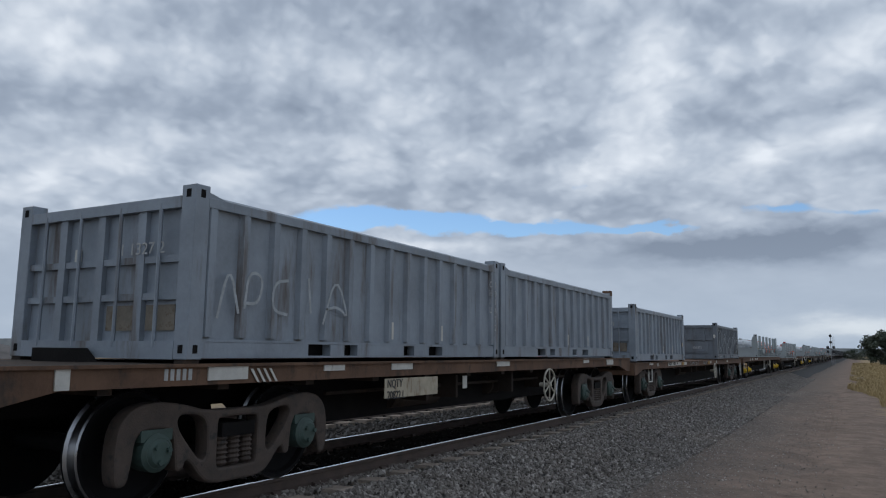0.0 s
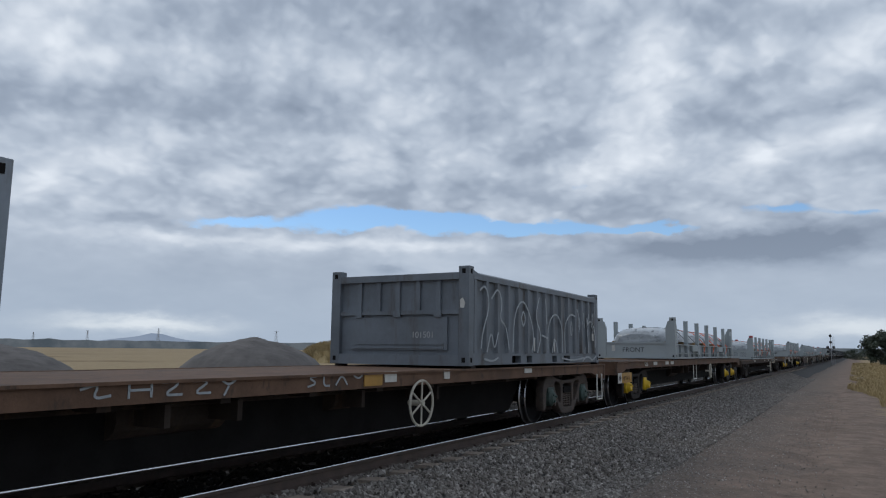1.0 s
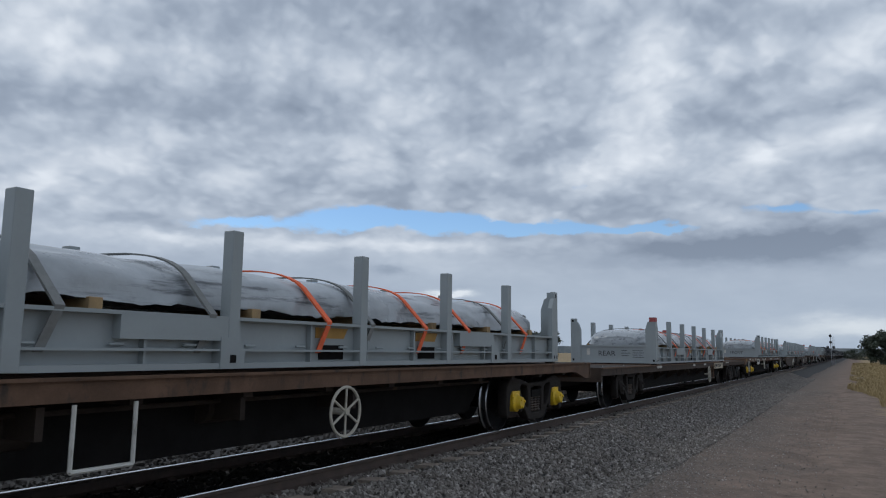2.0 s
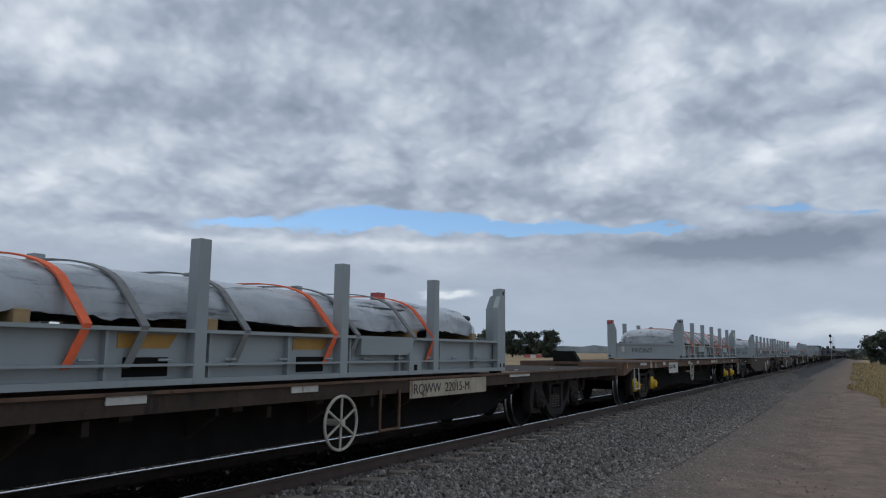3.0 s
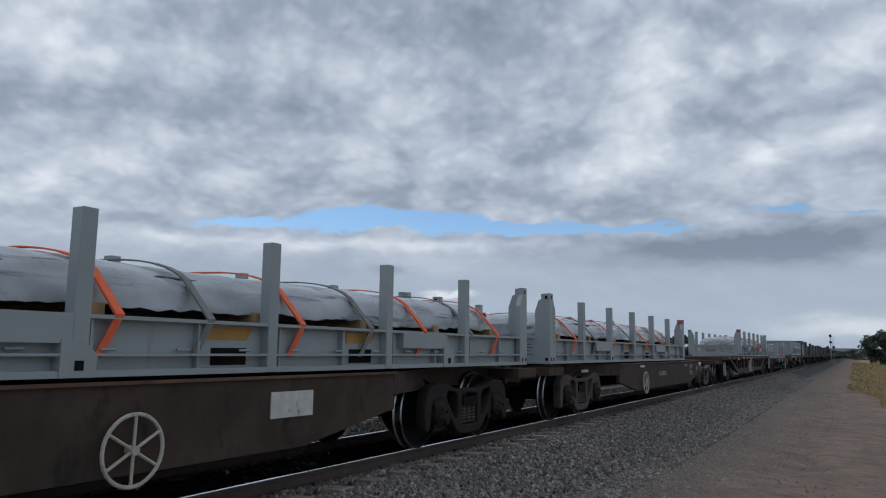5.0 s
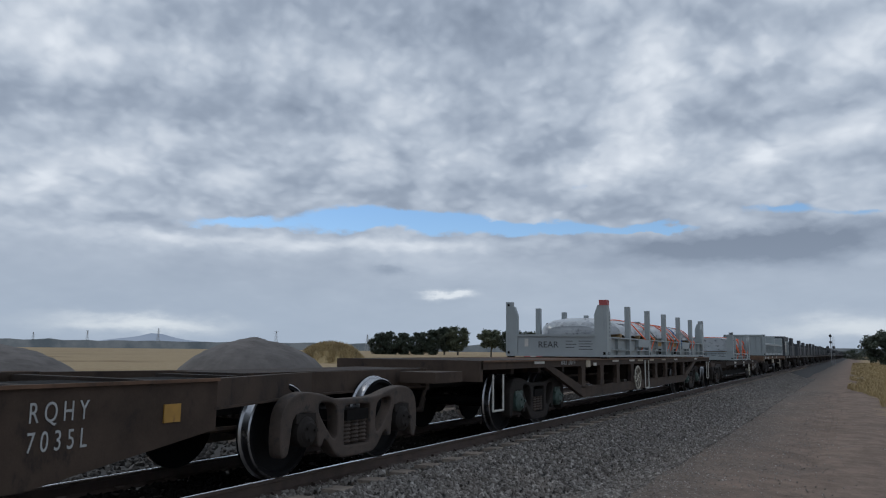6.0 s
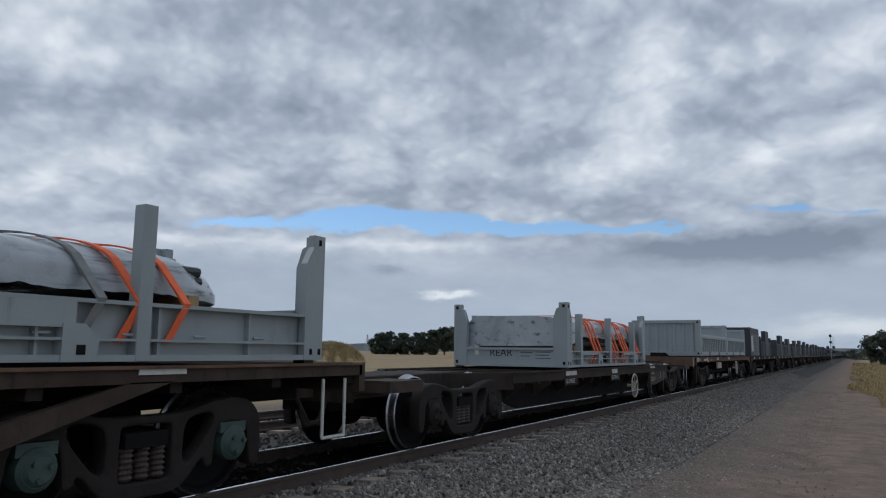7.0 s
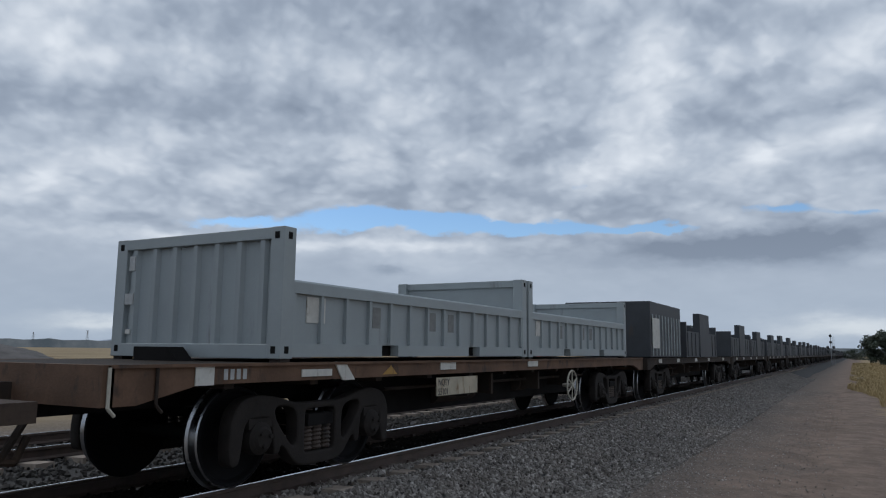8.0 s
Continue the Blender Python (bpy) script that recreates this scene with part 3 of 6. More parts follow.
def cap_mesh(colour, big):
    bm = bmesh.new()
    for s in (1,):
        cyl(bm, (s * 0.98, 0, 0), (s * 1.14, 0, 0), 0.15, 18)
        cyl(bm, (s * 1.14, 0, 0), (s * 1.165, 0, 0), 0.15, 18, 0.12)
        cyl(bm, (s * 1.16, 0, 0), (s * (1.24 if big else 1.19), 0, 0), 0.12, 18, 0.09)
        for k in range(3):
            a = k * 2.1 + 0.3
            cyl(bm, (s * 1.16, 0.07 * math.cos(a), 0.07 * math.sin(a)), (s * (1.26 if big else 1.215), 0.07 * math.cos(a), 0.07 * math.sin(a)), 0.022, 6)
        box(bm, min(s * 0.98, s * 1.13), max(s * 0.98, s * 1.13), -0.15, 0.15, 0.09, 0.18)
    return mesh_of("bearing", bm, colour, smooth=True)


BOGIE_BROWN, BOGIE_DARK = bogie_meshes(M["bogie"]), bogie_meshes(M["bogie_dark"])
CAPS = {"green": cap_mesh(M["bearing_green"], False), "yellow": cap_mesh(M["yellow"], True), "dark": cap_mesh(M["bogie_dark"], False)}


def bogie(parent, y, dark=False, cap="green", rolls=True):
    kit = BOGIE_DARK if dark else BOGIE_BROWN
    b = share("bogie", kit["bolster"], parent, pose(0, y, 0), "heavy cast bogie with coil springs")
    for rz in (0, 180):
        share("side_frame", kit["side_frame"], b, pose(0, 0, 0, 0, 0, rz))
        s = 1 if rz == 0 else -1
        for y in (-0.15, 0.0, 0.15):
            share("spring", kit["spring"], b, pose(s * 1.05, y, 0))
    for s in (-1, 1):
        w = share("wheelset", WHEEL, b, pose(0, s * HALF_BASE, AXLE_Z), "dark steel wheels with bright treads")
        for rz in (0, 180):
            share("bearing", CAPS[cap], b, pose(0, s * HALF_BASE, AXLE_Z, 0, 0, rz))
        if rolls:
            SPIN.append((w, s * HALF_BASE))
    return b


def hand_wheel(parent, y, z, R=0.27, x=1.33):
    bm = bmesh.new()
    ring_x(bm, x, y, z, R, 0.016, 30, 6)
    for k in range(6):
        a = k * math.pi / 3 + 0.5
        cyl(bm, (x, y, z), (x, y + R * math.cos(a), z + R * math.sin(a)), 0.013, 6)
    cyl(bm, (x - 0.18, y, z), (x + 0.03, y, z), 0.035, 10)
    return part("hand_wheel", bm, M["wheel_paint"], parent, "cream spoked brake hand wheel")


def ladder(parent, y, z0, z1, w=0.36, x=1.29, rungs=1, colour="white"):
    bm = bmesh.new()
    pipe(bm, [(x, y, z1), (x, y, z0), (x, y + w, z0), (x, y + w, z1)], 0.017, 6)
    for i in range(1, rungs):
        z = z0 + (z1 - z0) * i / rungs
        cyl(bm, (x, y, z), (x, y + w, z), 0.012, 6)
    return part("step", bm, M[colour], parent, "bent bar step")


def board(parent, y0, y1, z0, z1, colour, x=1.285, name="board"):
    bm = bmesh.new()
    box(bm, x - 0.012, x, y0, y1, z0, z1)
    return part(name, bm, M[colour], parent)


def flag_bars(parent, y, z, n=3, x=1.285, lean=0.09, h=0.12):
    """Slanted white hazard strokes."""
    bm = bmesh.new()
    for i in range(n):
        a = y + i * 0.08
        prism(bm, [(a, z + h), (a + 0.03, z + h), (a + 0.03 + lean, z), (a + lean, z)], "x", x - 0.004, x)
    return part("mark", bm, M["white"], parent)


def bars(parent, y0, y1, z0, z1, n, x=1.2745):
    """Upright strokes in place of a stencilled number."""
    for i in range(n):
        y = y0 + (y1 - y0) * i / n
        bm = bmesh.new()
        box(bm, x - 0.006, x, y, y + (y1 - y0) / n * 0.6, z0, z1)
        part("stencil_bar", bm, M["grime_white"], parent)


def coupler(parent, y, s):
    bm = bmesh.new()
    box(bm, -0.13, 0.13, min(y, y + s * 0.42), max(y, y + s * 0.42), 0.78, 0.98)
    box(bm, -0.2, 0.2, min(y + s * 0.3, y + s * 0.5), max(y + s * 0.3, y + s * 0.5), 0.72, 1.02)
    pipe(bm, [(0.35, y, 0.75), (0.37, y + s * 0.2, 0.45), (0.36, y + s * 0.42, 0.42), (0.34, y + s * 0.52, 0.6)], 0.03, 6)
    return part("coupler", bm, M["rust_dark"], parent)


def wagon(label, u0, u1, deck, b1, b2, style="thin", sill="rust", dark=False, cap="green", rolls=True, planks=False, locks=(), stop=None, belly=0.46, inset=False, full=False):
    """A flat wagon; y runs from its leading end at 0. b1, b2: the bogies' centres along the train."""
    L = u1 - u0
    w = thing("flat_wagon", label, "rail wagon", "wagons of the train")
    w.matrix_basis = pose(0, u0, 0)
    b1, b2 = b1 - u0, b2 - u0
    sm = M[sill]
    for s in (-1, 1):
        xo, xi = s * 1.27, s * 1.19
        bm = bmesh.new()
        if style == "truss":
            top = deck
            # deep side girder with windows between posts
            prism(bm, [(0, top), (L, top), (L, top - 0.13), (0, top - 0.13)], "x", xo, xi)
            ya, yb = b1 + 2.0, b2 - 2.0
            prism(bm, [(ya, 0.42), (yb, 0.42), (yb, 0.62), (ya, 0.62)], "x", xo, xi)
            prism(bm, [(ya, 0.42), (ya, 0.62), (ya - 1.7, top - 0.12), (ya - 2.1, top - 0.12)], "x", xo, xi)
            prism(bm, [(yb, 0.42), (yb, 0.62), (yb + 1.7, top - 0.12), (yb + 2.1, top - 0.12)], "x", xo, xi)
            k = int((yb - ya) / 1.12)
            for i in range(k + 1):
                yc = ya + (yb - ya) * i / k
                prism(bm, [(yc - 0.15, 0.60), (yc + 0.15, 0.60), (yc + 0.11, 0.72), (yc + 0.11, top - 0.2), (yc + 0.15, top - 0.12), (yc - 0.15, top - 0.12), (yc - 0.11, top - 0.2), (yc - 0.11, 0.72)], "x", xo, xi)
        elif style == "deep":
            ya, yb = (0.02, L - 0.02) if full else (b1 + 1.35, b2 - 1.35) if inset else (b1 + 2.2, b2 - 2.25)
            if inset:            # shallow sill, with a black girder set well back under it
                prism(bm, [(ya, deck), (yb, deck), (yb, deck - 0.17), (ya, deck - 0.17)], "x", xo, xi)
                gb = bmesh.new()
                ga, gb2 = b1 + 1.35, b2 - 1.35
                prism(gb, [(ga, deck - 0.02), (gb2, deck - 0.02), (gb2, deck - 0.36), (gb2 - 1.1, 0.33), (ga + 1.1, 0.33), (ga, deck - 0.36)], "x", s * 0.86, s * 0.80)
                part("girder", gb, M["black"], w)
                for k in range(9):
                    yk = ga + 0.6 + (gb2 - ga - 1.2) * k / 8
                    gb = bmesh.new()
                    prism(gb, [(s * 0.86, deck - 0.16), (s * 1.20, deck - 0.16), (s * 1.20, deck - 0.24), (s * 0.86, 0.52)], "y", yk - 0.02, yk + 0.02)
                    part("bracket", gb, M["rust_dark"], w)
            else:
                prism(bm, [(ya, deck), (yb, deck), (yb, deck - 0.42), (yb - 1.6, 0.37), (ya + 1.6, 0.37), (ya, deck - 0.42)], "x", xo, xi)
            for y0, y1, y2 in () if full else ((ya + 0.02, b1 + 0.2, 0.0), (yb - 0.02, b2 - 0.2, L)):     # girders drawn in over the bogies
                gb = bmesh.new()
                prism(gb, [(s * 1.265, y0), (s * 0.62, y1), (s * 0.62, y2), (s * 0.54, y2), (s * 0.54, y1), (s * 1.16, y0)], "z", deck - 0.24, deck - 0.004)
                part("end_girder", gb, sm, w)
                gb = bmesh.new()
                prism(gb, [(s * 1.275, y0), (s * 0.68, y1), (s * 0.68, y2), (s * 0.48, y2), (s * 0.48, y1), (s * 1.10, y0)], "z", deck - 0.262, deck - 0.24)
                part("flange", gb, sm, w)
        else:
            prism(bm, [(0, deck), (L, deck), (L, deck - 0.30), (L - 0.25, deck - 0.30), (L - 0.85, deck - 0.17), (0.85, deck - 0.17), (0.25, deck - 0.30), (0, deck - 0.30)], "x", xo, xi)
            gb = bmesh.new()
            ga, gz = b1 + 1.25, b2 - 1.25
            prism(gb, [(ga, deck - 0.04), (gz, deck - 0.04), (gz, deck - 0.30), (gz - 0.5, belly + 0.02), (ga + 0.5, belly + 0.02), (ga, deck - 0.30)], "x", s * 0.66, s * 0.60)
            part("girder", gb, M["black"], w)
        part("side_sill", bm, sm, w)
        bm = bmesh.new()       # flange along the top and lashing rail below
        e0, e1 = (0.02, L - 0.02) if style != "deep" or full else (ya, yb)
        box(bm, min(xo, s * 1.30), max(xo, s * 1.30), e0, e1, deck - 0.022, deck + 0.004)
        part("lashing_rail", bm, M["rust"] if sill != "rust_dark" else sm, w)
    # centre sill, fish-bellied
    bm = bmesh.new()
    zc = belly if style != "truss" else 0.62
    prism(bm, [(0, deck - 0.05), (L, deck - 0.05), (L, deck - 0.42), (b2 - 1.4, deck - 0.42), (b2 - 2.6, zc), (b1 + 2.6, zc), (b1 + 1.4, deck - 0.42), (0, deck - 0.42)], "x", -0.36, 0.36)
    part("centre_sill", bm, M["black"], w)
    n = int(L / 1.15) if rolls else 3
    for i in range(n + 1):
        y = 0.1 + (L - 0.2) * i / n
        hw = 0.53 if style == "deep" and not full and (y < b1 + 1.4 or y > b2 - 1.4) else 1.19
        bm = bmesh.new()
        box(bm, -hw, hw, y - 0.06, y + 0.06, deck - 0.22, deck - 0.02)
        part("cross_bearer", bm, M["rust_dark"], w)
    for y0, y1 in ((0.0, b1 + 1.2), (b2 - 1.2, L)):
        hw = 0.53 if style == "deep" and not full else 1.19
        bm = bmesh.new()
        box(bm, -hw, hw, y0 + 0.01, y1 - 0.01, deck - 0.03, deck)
        part("deck_plate", bm, M["rust_dark"], w)
    if planks:
        bm = bmesh.new()
        box(bm, -1.19, 1.19, b1 + 1.21, b2 - 1.21, deck - 0.035, deck - 0.003)
        part("deck_plate", bm, M["rust"], w)
    for y, s in ((0.0, -1), (L, 1)):
        bm = bmesh.new()
        if style == "deep" and not full:
            box(bm, -0.7, 0.7, y - 0.05, y + 0.05, deck - 0.30, deck + 0.002)
            for q in (-1, 1):
                pb = bmesh.new()
                box(pb, min(q * 0.705, q * 1.25), max(q * 0.705, q * 1.25), min(y, y - s * 0.75), max(y, y - s * 0.75), deck - 0.17, deck - 0.03)
                part("end_platform", pb, M["umber"], w)
        else:
            box(bm, -1.27, 1.27, y - 0.05, y + 0.05, deck - 0.30, deck + 0.002)
        part("headstock", bm, sm, w)
        coupler(w, y, s)
    for u in locks:
        for s in (-1, 1):
            bm = bmesh.new()
            box(bm, s * 1.13 - 0.07, s * 1.13 + 0.07, u - u0 - 0.07, u - u0 + 0.07, deck - 0.01, deck + 0.036)
            part("twist_lock", bm, M["rust_dark"], w)
    if stop:
        y, hgt = stop
        bm = bmesh.new()
        prism(bm, [(-0.5, deck), (0.15, deck), (0.0, deck + hgt), (-0.5, deck + hgt)], "y", y, y + 0.2)
        part("end_stop", bm, M["black"], w)
    # air tank, brake rigging and pipes under the floor
    bm = bmesh.new()
    yt = (b1 + b2) / 2
    cyl(bm, (0.62, yt - 2.2, 0.72), (0.62, yt - 1.0, 0.72), 0.18, 14)
    cyl(bm, (0.7, yt + 0.6, 0.75), (0.7, yt + 1.0, 0.75), 0.14, 12)
    pipe(bm, [(0.9, b1 + 1.5, 0.82), (0.9, b2 - 1.5, 0.82)], 0.022)
    pipe(bm, [(0.5, yt + 1.0, 0.6), (0.5, b2 - 1.0, 0.5)], 0.028)
    for y in (yt - 2.0, yt - 1.2, yt + 0.7, yt + 2.4):
        box(bm, 0.5, 1.15, y - 0.03, y + 0.03, 0.66, deck - 0.2)
    part("brake_gear", bm, M["rust_dark"], w)
    bogie(w, b1, dark, cap, rolls)
    bogie(w, b2, dark, cap, rolls)
    TRAIN.append((w, u0))
    return w


# ---------------------------------------------------------------- loads
def half_height_box(label, u0, z, colour="box_blue", h=1.33, ridge=0.09, doors="panel", L=6.058):
    """An open half-height skip: ribbed sides, corner posts standing above the rim, fork pockets in the bottom rail."""
    c = thing("half_height_container", label, "container", "skips on the train")
    c.matrix_basis = pose(0, u0, z)
    m = M[colour]
    rim = h - ridge
    for s in (-1, 1):
        bm = bmesh.new()
        a, b = sorted((s * 1.14, s * 1.168))
        box(bm, a, b, 0.14, L - 0.14, 0.17, rim - 0.03)
        wall = part("side_wall", bm, m, c)
        bm = bmesh.new()
        o = s * 1.217
        prism(bm, [(s * 1.16, -0.065), (o, -0.038), (o, 0.038), (s * 1.16, 0.065)], "z", 0.19, rim - 0.08)
        rib, n = mesh_of("rib", bm, m), 14
        for i in range(n + 1):
            share("rib", rib, wall, pose(0, 0.22 + (L - 0.44) * i / n, 0))
        bm = bmesh.new()
        a, b = sorted((s * 1.11, s * 1.222))
        prism(bm, [(a, rim - 0.09), (b, rim - 0.09), (b, rim - 0.01), ((a + b) / 2, rim + 0.02), (a, rim - 0.01)], "y", 0.15, L - 0.15)
        for q in (0, 1):        # haunches up to the posts
            y0, y1 = (0.15, 0.42) if q == 0 else (L - 0.15, L - 0.42)
            prism(bm, [(y0, rim - 0.02), (y0, h - 0.05), (y1, rim - 0.02)], "x", a + 0.01, b - 0.008)
        part("top_rail", bm, m, c)
        bm = bmesh.new()
        holes = (1.55, 2.15, 3.35, 3.95)
        edges = [0.16] + [v for y in holes for v in (y, y + (0.36 if y in (1.55, 3.95) else 0.24))] + [L - 0.16]
        a, b = sorted((s * 1.10, s * 1.205))
        box(bm, a, b, 0.16, L - 0.16, 0.145, 0.17)
        box(bm, a, b, 0.16, L - 0.16, 0.012, 0.03)
        for y0, y1 in zip(edges[::2], edges[1::2]):
            box(bm, a, b, y0, y1, 0.028, 0.148)
        part("bottom_rail", bm, m, c)
        # A black block stands for the shade inside the pockets.
        bm = bmesh.new()
        a, b = sorted((s * 0.7, s * 1.08))
        box(bm, a, b, 0.16, L - 0.16, 0.02, 0.15)
        part("fork_pocket", bm, M["black"], c)
        for y0 in (0.0, L - 0.16):
            bm = bmesh.new()
            a, b = sorted((s * 1.05, s * 1.219))
            box(bm, a, b, y0, y0 + 0.16, 0.0, h)
            p = part("corner_post", bm, m, c, bevel=0.006)
            # Black blocks on the post paint the holes' inner shade.
            bm = bmesh.new()
            for zz in (0.05, h - 0.11):
                box(bm, min(s * 1.2, s * 1.2215), max(s * 1.2, s * 1.2215), y0 + 0.055, y0 + 0.105, zz, zz + 0.07)
                if y0 == 0.0:
                    box(bm, s * 1.135 - 0.028, s * 1.135 + 0.028, -0.0025, 0.02, zz, zz + 0.07)
            part("lock_hole", bm, M["black"], p)
    for y, q in ((0.0, -1), (L, 1)):
        bm = bmesh.new()
        yi = y - q * 0.07
        box(bm, -1.05, 1.05, min(yi, yi - q * 0.03), max(yi, yi - q * 0.03), 0.15, rim - 0.02)
        box(bm, -1.05, 1.05, min(y, y - q * 0.11), max(y, y - q * 0.11), rim - 0.10, rim)
        box(bm, -1.05, 1.05, min(y, y - q * 0.11), max(y, y - q * 0.11), 0.0, 0.15)
        if doors == "panel":
            for x in (-0.55, 0.0, 0.55):
                box(bm, x - 0.05, x + 0.05, min(yi, yi + q * 0.05), max(yi, yi + q * 0.05), 0.15, rim - 0.1)
            for zz in (0.50, 0.82):
                box(bm, -1.05, 1.05, min(yi, yi + q * 0.04), max(yi, yi + q * 0.04), zz, zz + 0.06)
        else:
            box(bm, -1.05, 1.05, min(yi, yi + q * 0.05), max(yi, yi + q * 0.05), 0.74, 0.80)
            for x in (-0.7, -0.35, 0.0, 0.35, 0.7):
                box(bm, x - 0.035, x + 0.035, min(yi, yi + q * 0.04), max(yi, yi + q * 0.04), 0.8, rim - 0.1)
            box(bm, -0.85, 0.85, min(yi, yi + q * 0.035), max(yi, yi + q * 0.035), 0.22, 0.70)
            for x in (-0.7, 0.0, 0.7):
                box(bm, x - 0.06, x + 0.06, min(yi, yi + q * 0.07), max(yi, yi + q * 0.07), 0.70, 0.80)
            for zz in (0.24, 0.30):
                box(bm, -0.8, 0.8, min(yi, yi + q * 0.05), max(yi, yi + q * 0.05), zz, zz + 0.025)
        door = part("end_door", bm, m, c)
        if doors == "panel":
            for x in (-0.8, -0.28, 0.28, 0.8):
                bm = bmesh.new()
                cyl(bm, (x, yi + q * 0.062, 0.1), (x, yi + q * 0.062, rim - 0.05), 0.018, 6)
                part("lock_rod", bm, m, door)
            bm = bmesh.new()
            for x0, x1, z0, z1 in ((0.62, 0.98, 0.24, 0.46), (0.1, 0.48, 0.24, 0.46)):
                box(bm, x0, x1, min(yi, yi + q * 0.012), max(yi, yi + q * 0.012), z0, z1)
            part("patch", bm, M["door_stain"], door, "rust-stained door patch")
    bm = bmesh.new()
    box(bm, -1.1, 1.1, 0.1, L - 0.1, 0.15, 0.19)
    part("floor_plate", bm, m, c)
    TRAIN.append((c, u0))
    return c


def hungry_skip(label, u0, z, colour="grey", h=1.28, low=0.77, L=6.058):
    """A bin with tall ribbed ends and low ribbed sides."""
    c = thing("open_bin", label, "container", "skips on the train")
    c.matrix_basis = pose(0, u0, z)
    m = M[colour]
    for s in (-1, 1):
        bm = bmesh.new()
        a, b = sorted((s * 1.14, s * 1.17))
        box(bm, a, b, 0.1, L - 0.1, 0.15, low - 0.02)
        wall = part("side_wall", bm, m, c)
        bm = bmesh.new()
        x0, x1 = sorted((s * 1.165, s * 1.212))
        box(bm, x0, x1, -0.022, 0.022, 0.16, low - 0.1)
        rib, n = mesh_of("rib", bm, m), 13
        for i in range(n + 1):
            share("rib", rib, wall, pose(0, 0.2 + (L - 0.4) * i / n, 0))
        bm = bmesh.new()
        a, b = sorted((s * 1.06, s * 1.219))
        prism(bm, [(a, low - 0.13), (b, low - 0.13), (b, low - 0.02), (b - s * 0.02, low), (a, low)], "y", 0.17, L - 0.17)
        part("top_rail", bm, m, c, bevel=0.0)
        bm = bmesh.new()
        a, b = sorted((s * 1.10, s * 1.21))
        for y0, y1 in ((0.17, 1.75), (2.10, 3.95), (4.30, L - 0.17)):
            box(bm, a, b, y0, y1, 0.02, 0.15)
        part("bottom_rail", bm, m, c)
        # Pocket shade, put in as a black block behind the rail.
        bm = bmesh.new()
        a, b = sorted((s * 0.75, s * 1.09))
        box(bm, a, b, 0.17, L - 0.17, 0.025, 0.145)
        part("fork_pocket", bm, M["black"], c)
    for y, q in ((0.0, -1), (L, 1)):
        bm = bmesh.new()
        yi = y - q * 0.06
        box(bm, -1.1, 1.1, min(yi, yi - q * 0.03), max(yi, yi - q * 0.03), 0.1, h - 0.06)
        wall = part("end_wall", bm, m, c)
        bm = bmesh.new()
        prism(bm, [(-0.055, yi), (-0.03, yi + q * 0.045), (0.03, yi + q * 0.045), (0.055, yi)], "z", 0.14, h - 0.12)
        rib = mesh_of("rib", bm, m)
        for i in range(7):
            share("rib", rib, wall, pose(-0.93 + 1.86 * i / 6, 0, 0))
        bm = bmesh.new()
        for s in (-1, 1):
            a, b = sorted((s * 1.05, s * 1.219))
            box(bm, a, b, min(y, y - q * 0.18), max(y, y - q * 0.18), 0.0, h)
        box(bm, -1.06, 1.06, min(y, y - q * 0.12), max(y, y - q * 0.12), h - 0.12, h - 0.004)
        box(bm, -1.06, 1.06, min(y, y - q * 0.12), max(y, y - q * 0.12), 0.0, 0.14)
        f = part("end_frame", bm, m, c, bevel=0.006)
        # Shade of the holes, as black blocks on the end frame.
        bm = bmesh.new()
        for s in (-1, 1):
            for zz in (0.05, h - 0.12):
                box(bm, s * 1.13 - 0.03, s * 1.13 + 0.03, min(y + q * 0.002, y - q * 0.02), max(y + q * 0.002, y - q * 0.02), zz, zz + 0.07)
                a, b = sorted((s * 1.2, s * 1.2215))
                box(bm, a, b, y - q * 0.09 - 0.03, y - q * 0.09 + 0.03, zz, zz + 0.07)
        part("lock_hole", bm, M["black"], f)
    bm = bmesh.new()
    box(bm, -1.1, 1.1, 0.1, L - 0.1, 0.15, 0.19)
    part("floor_plate", bm, m, c)
    TRAIN.append((c, u0))
    return c


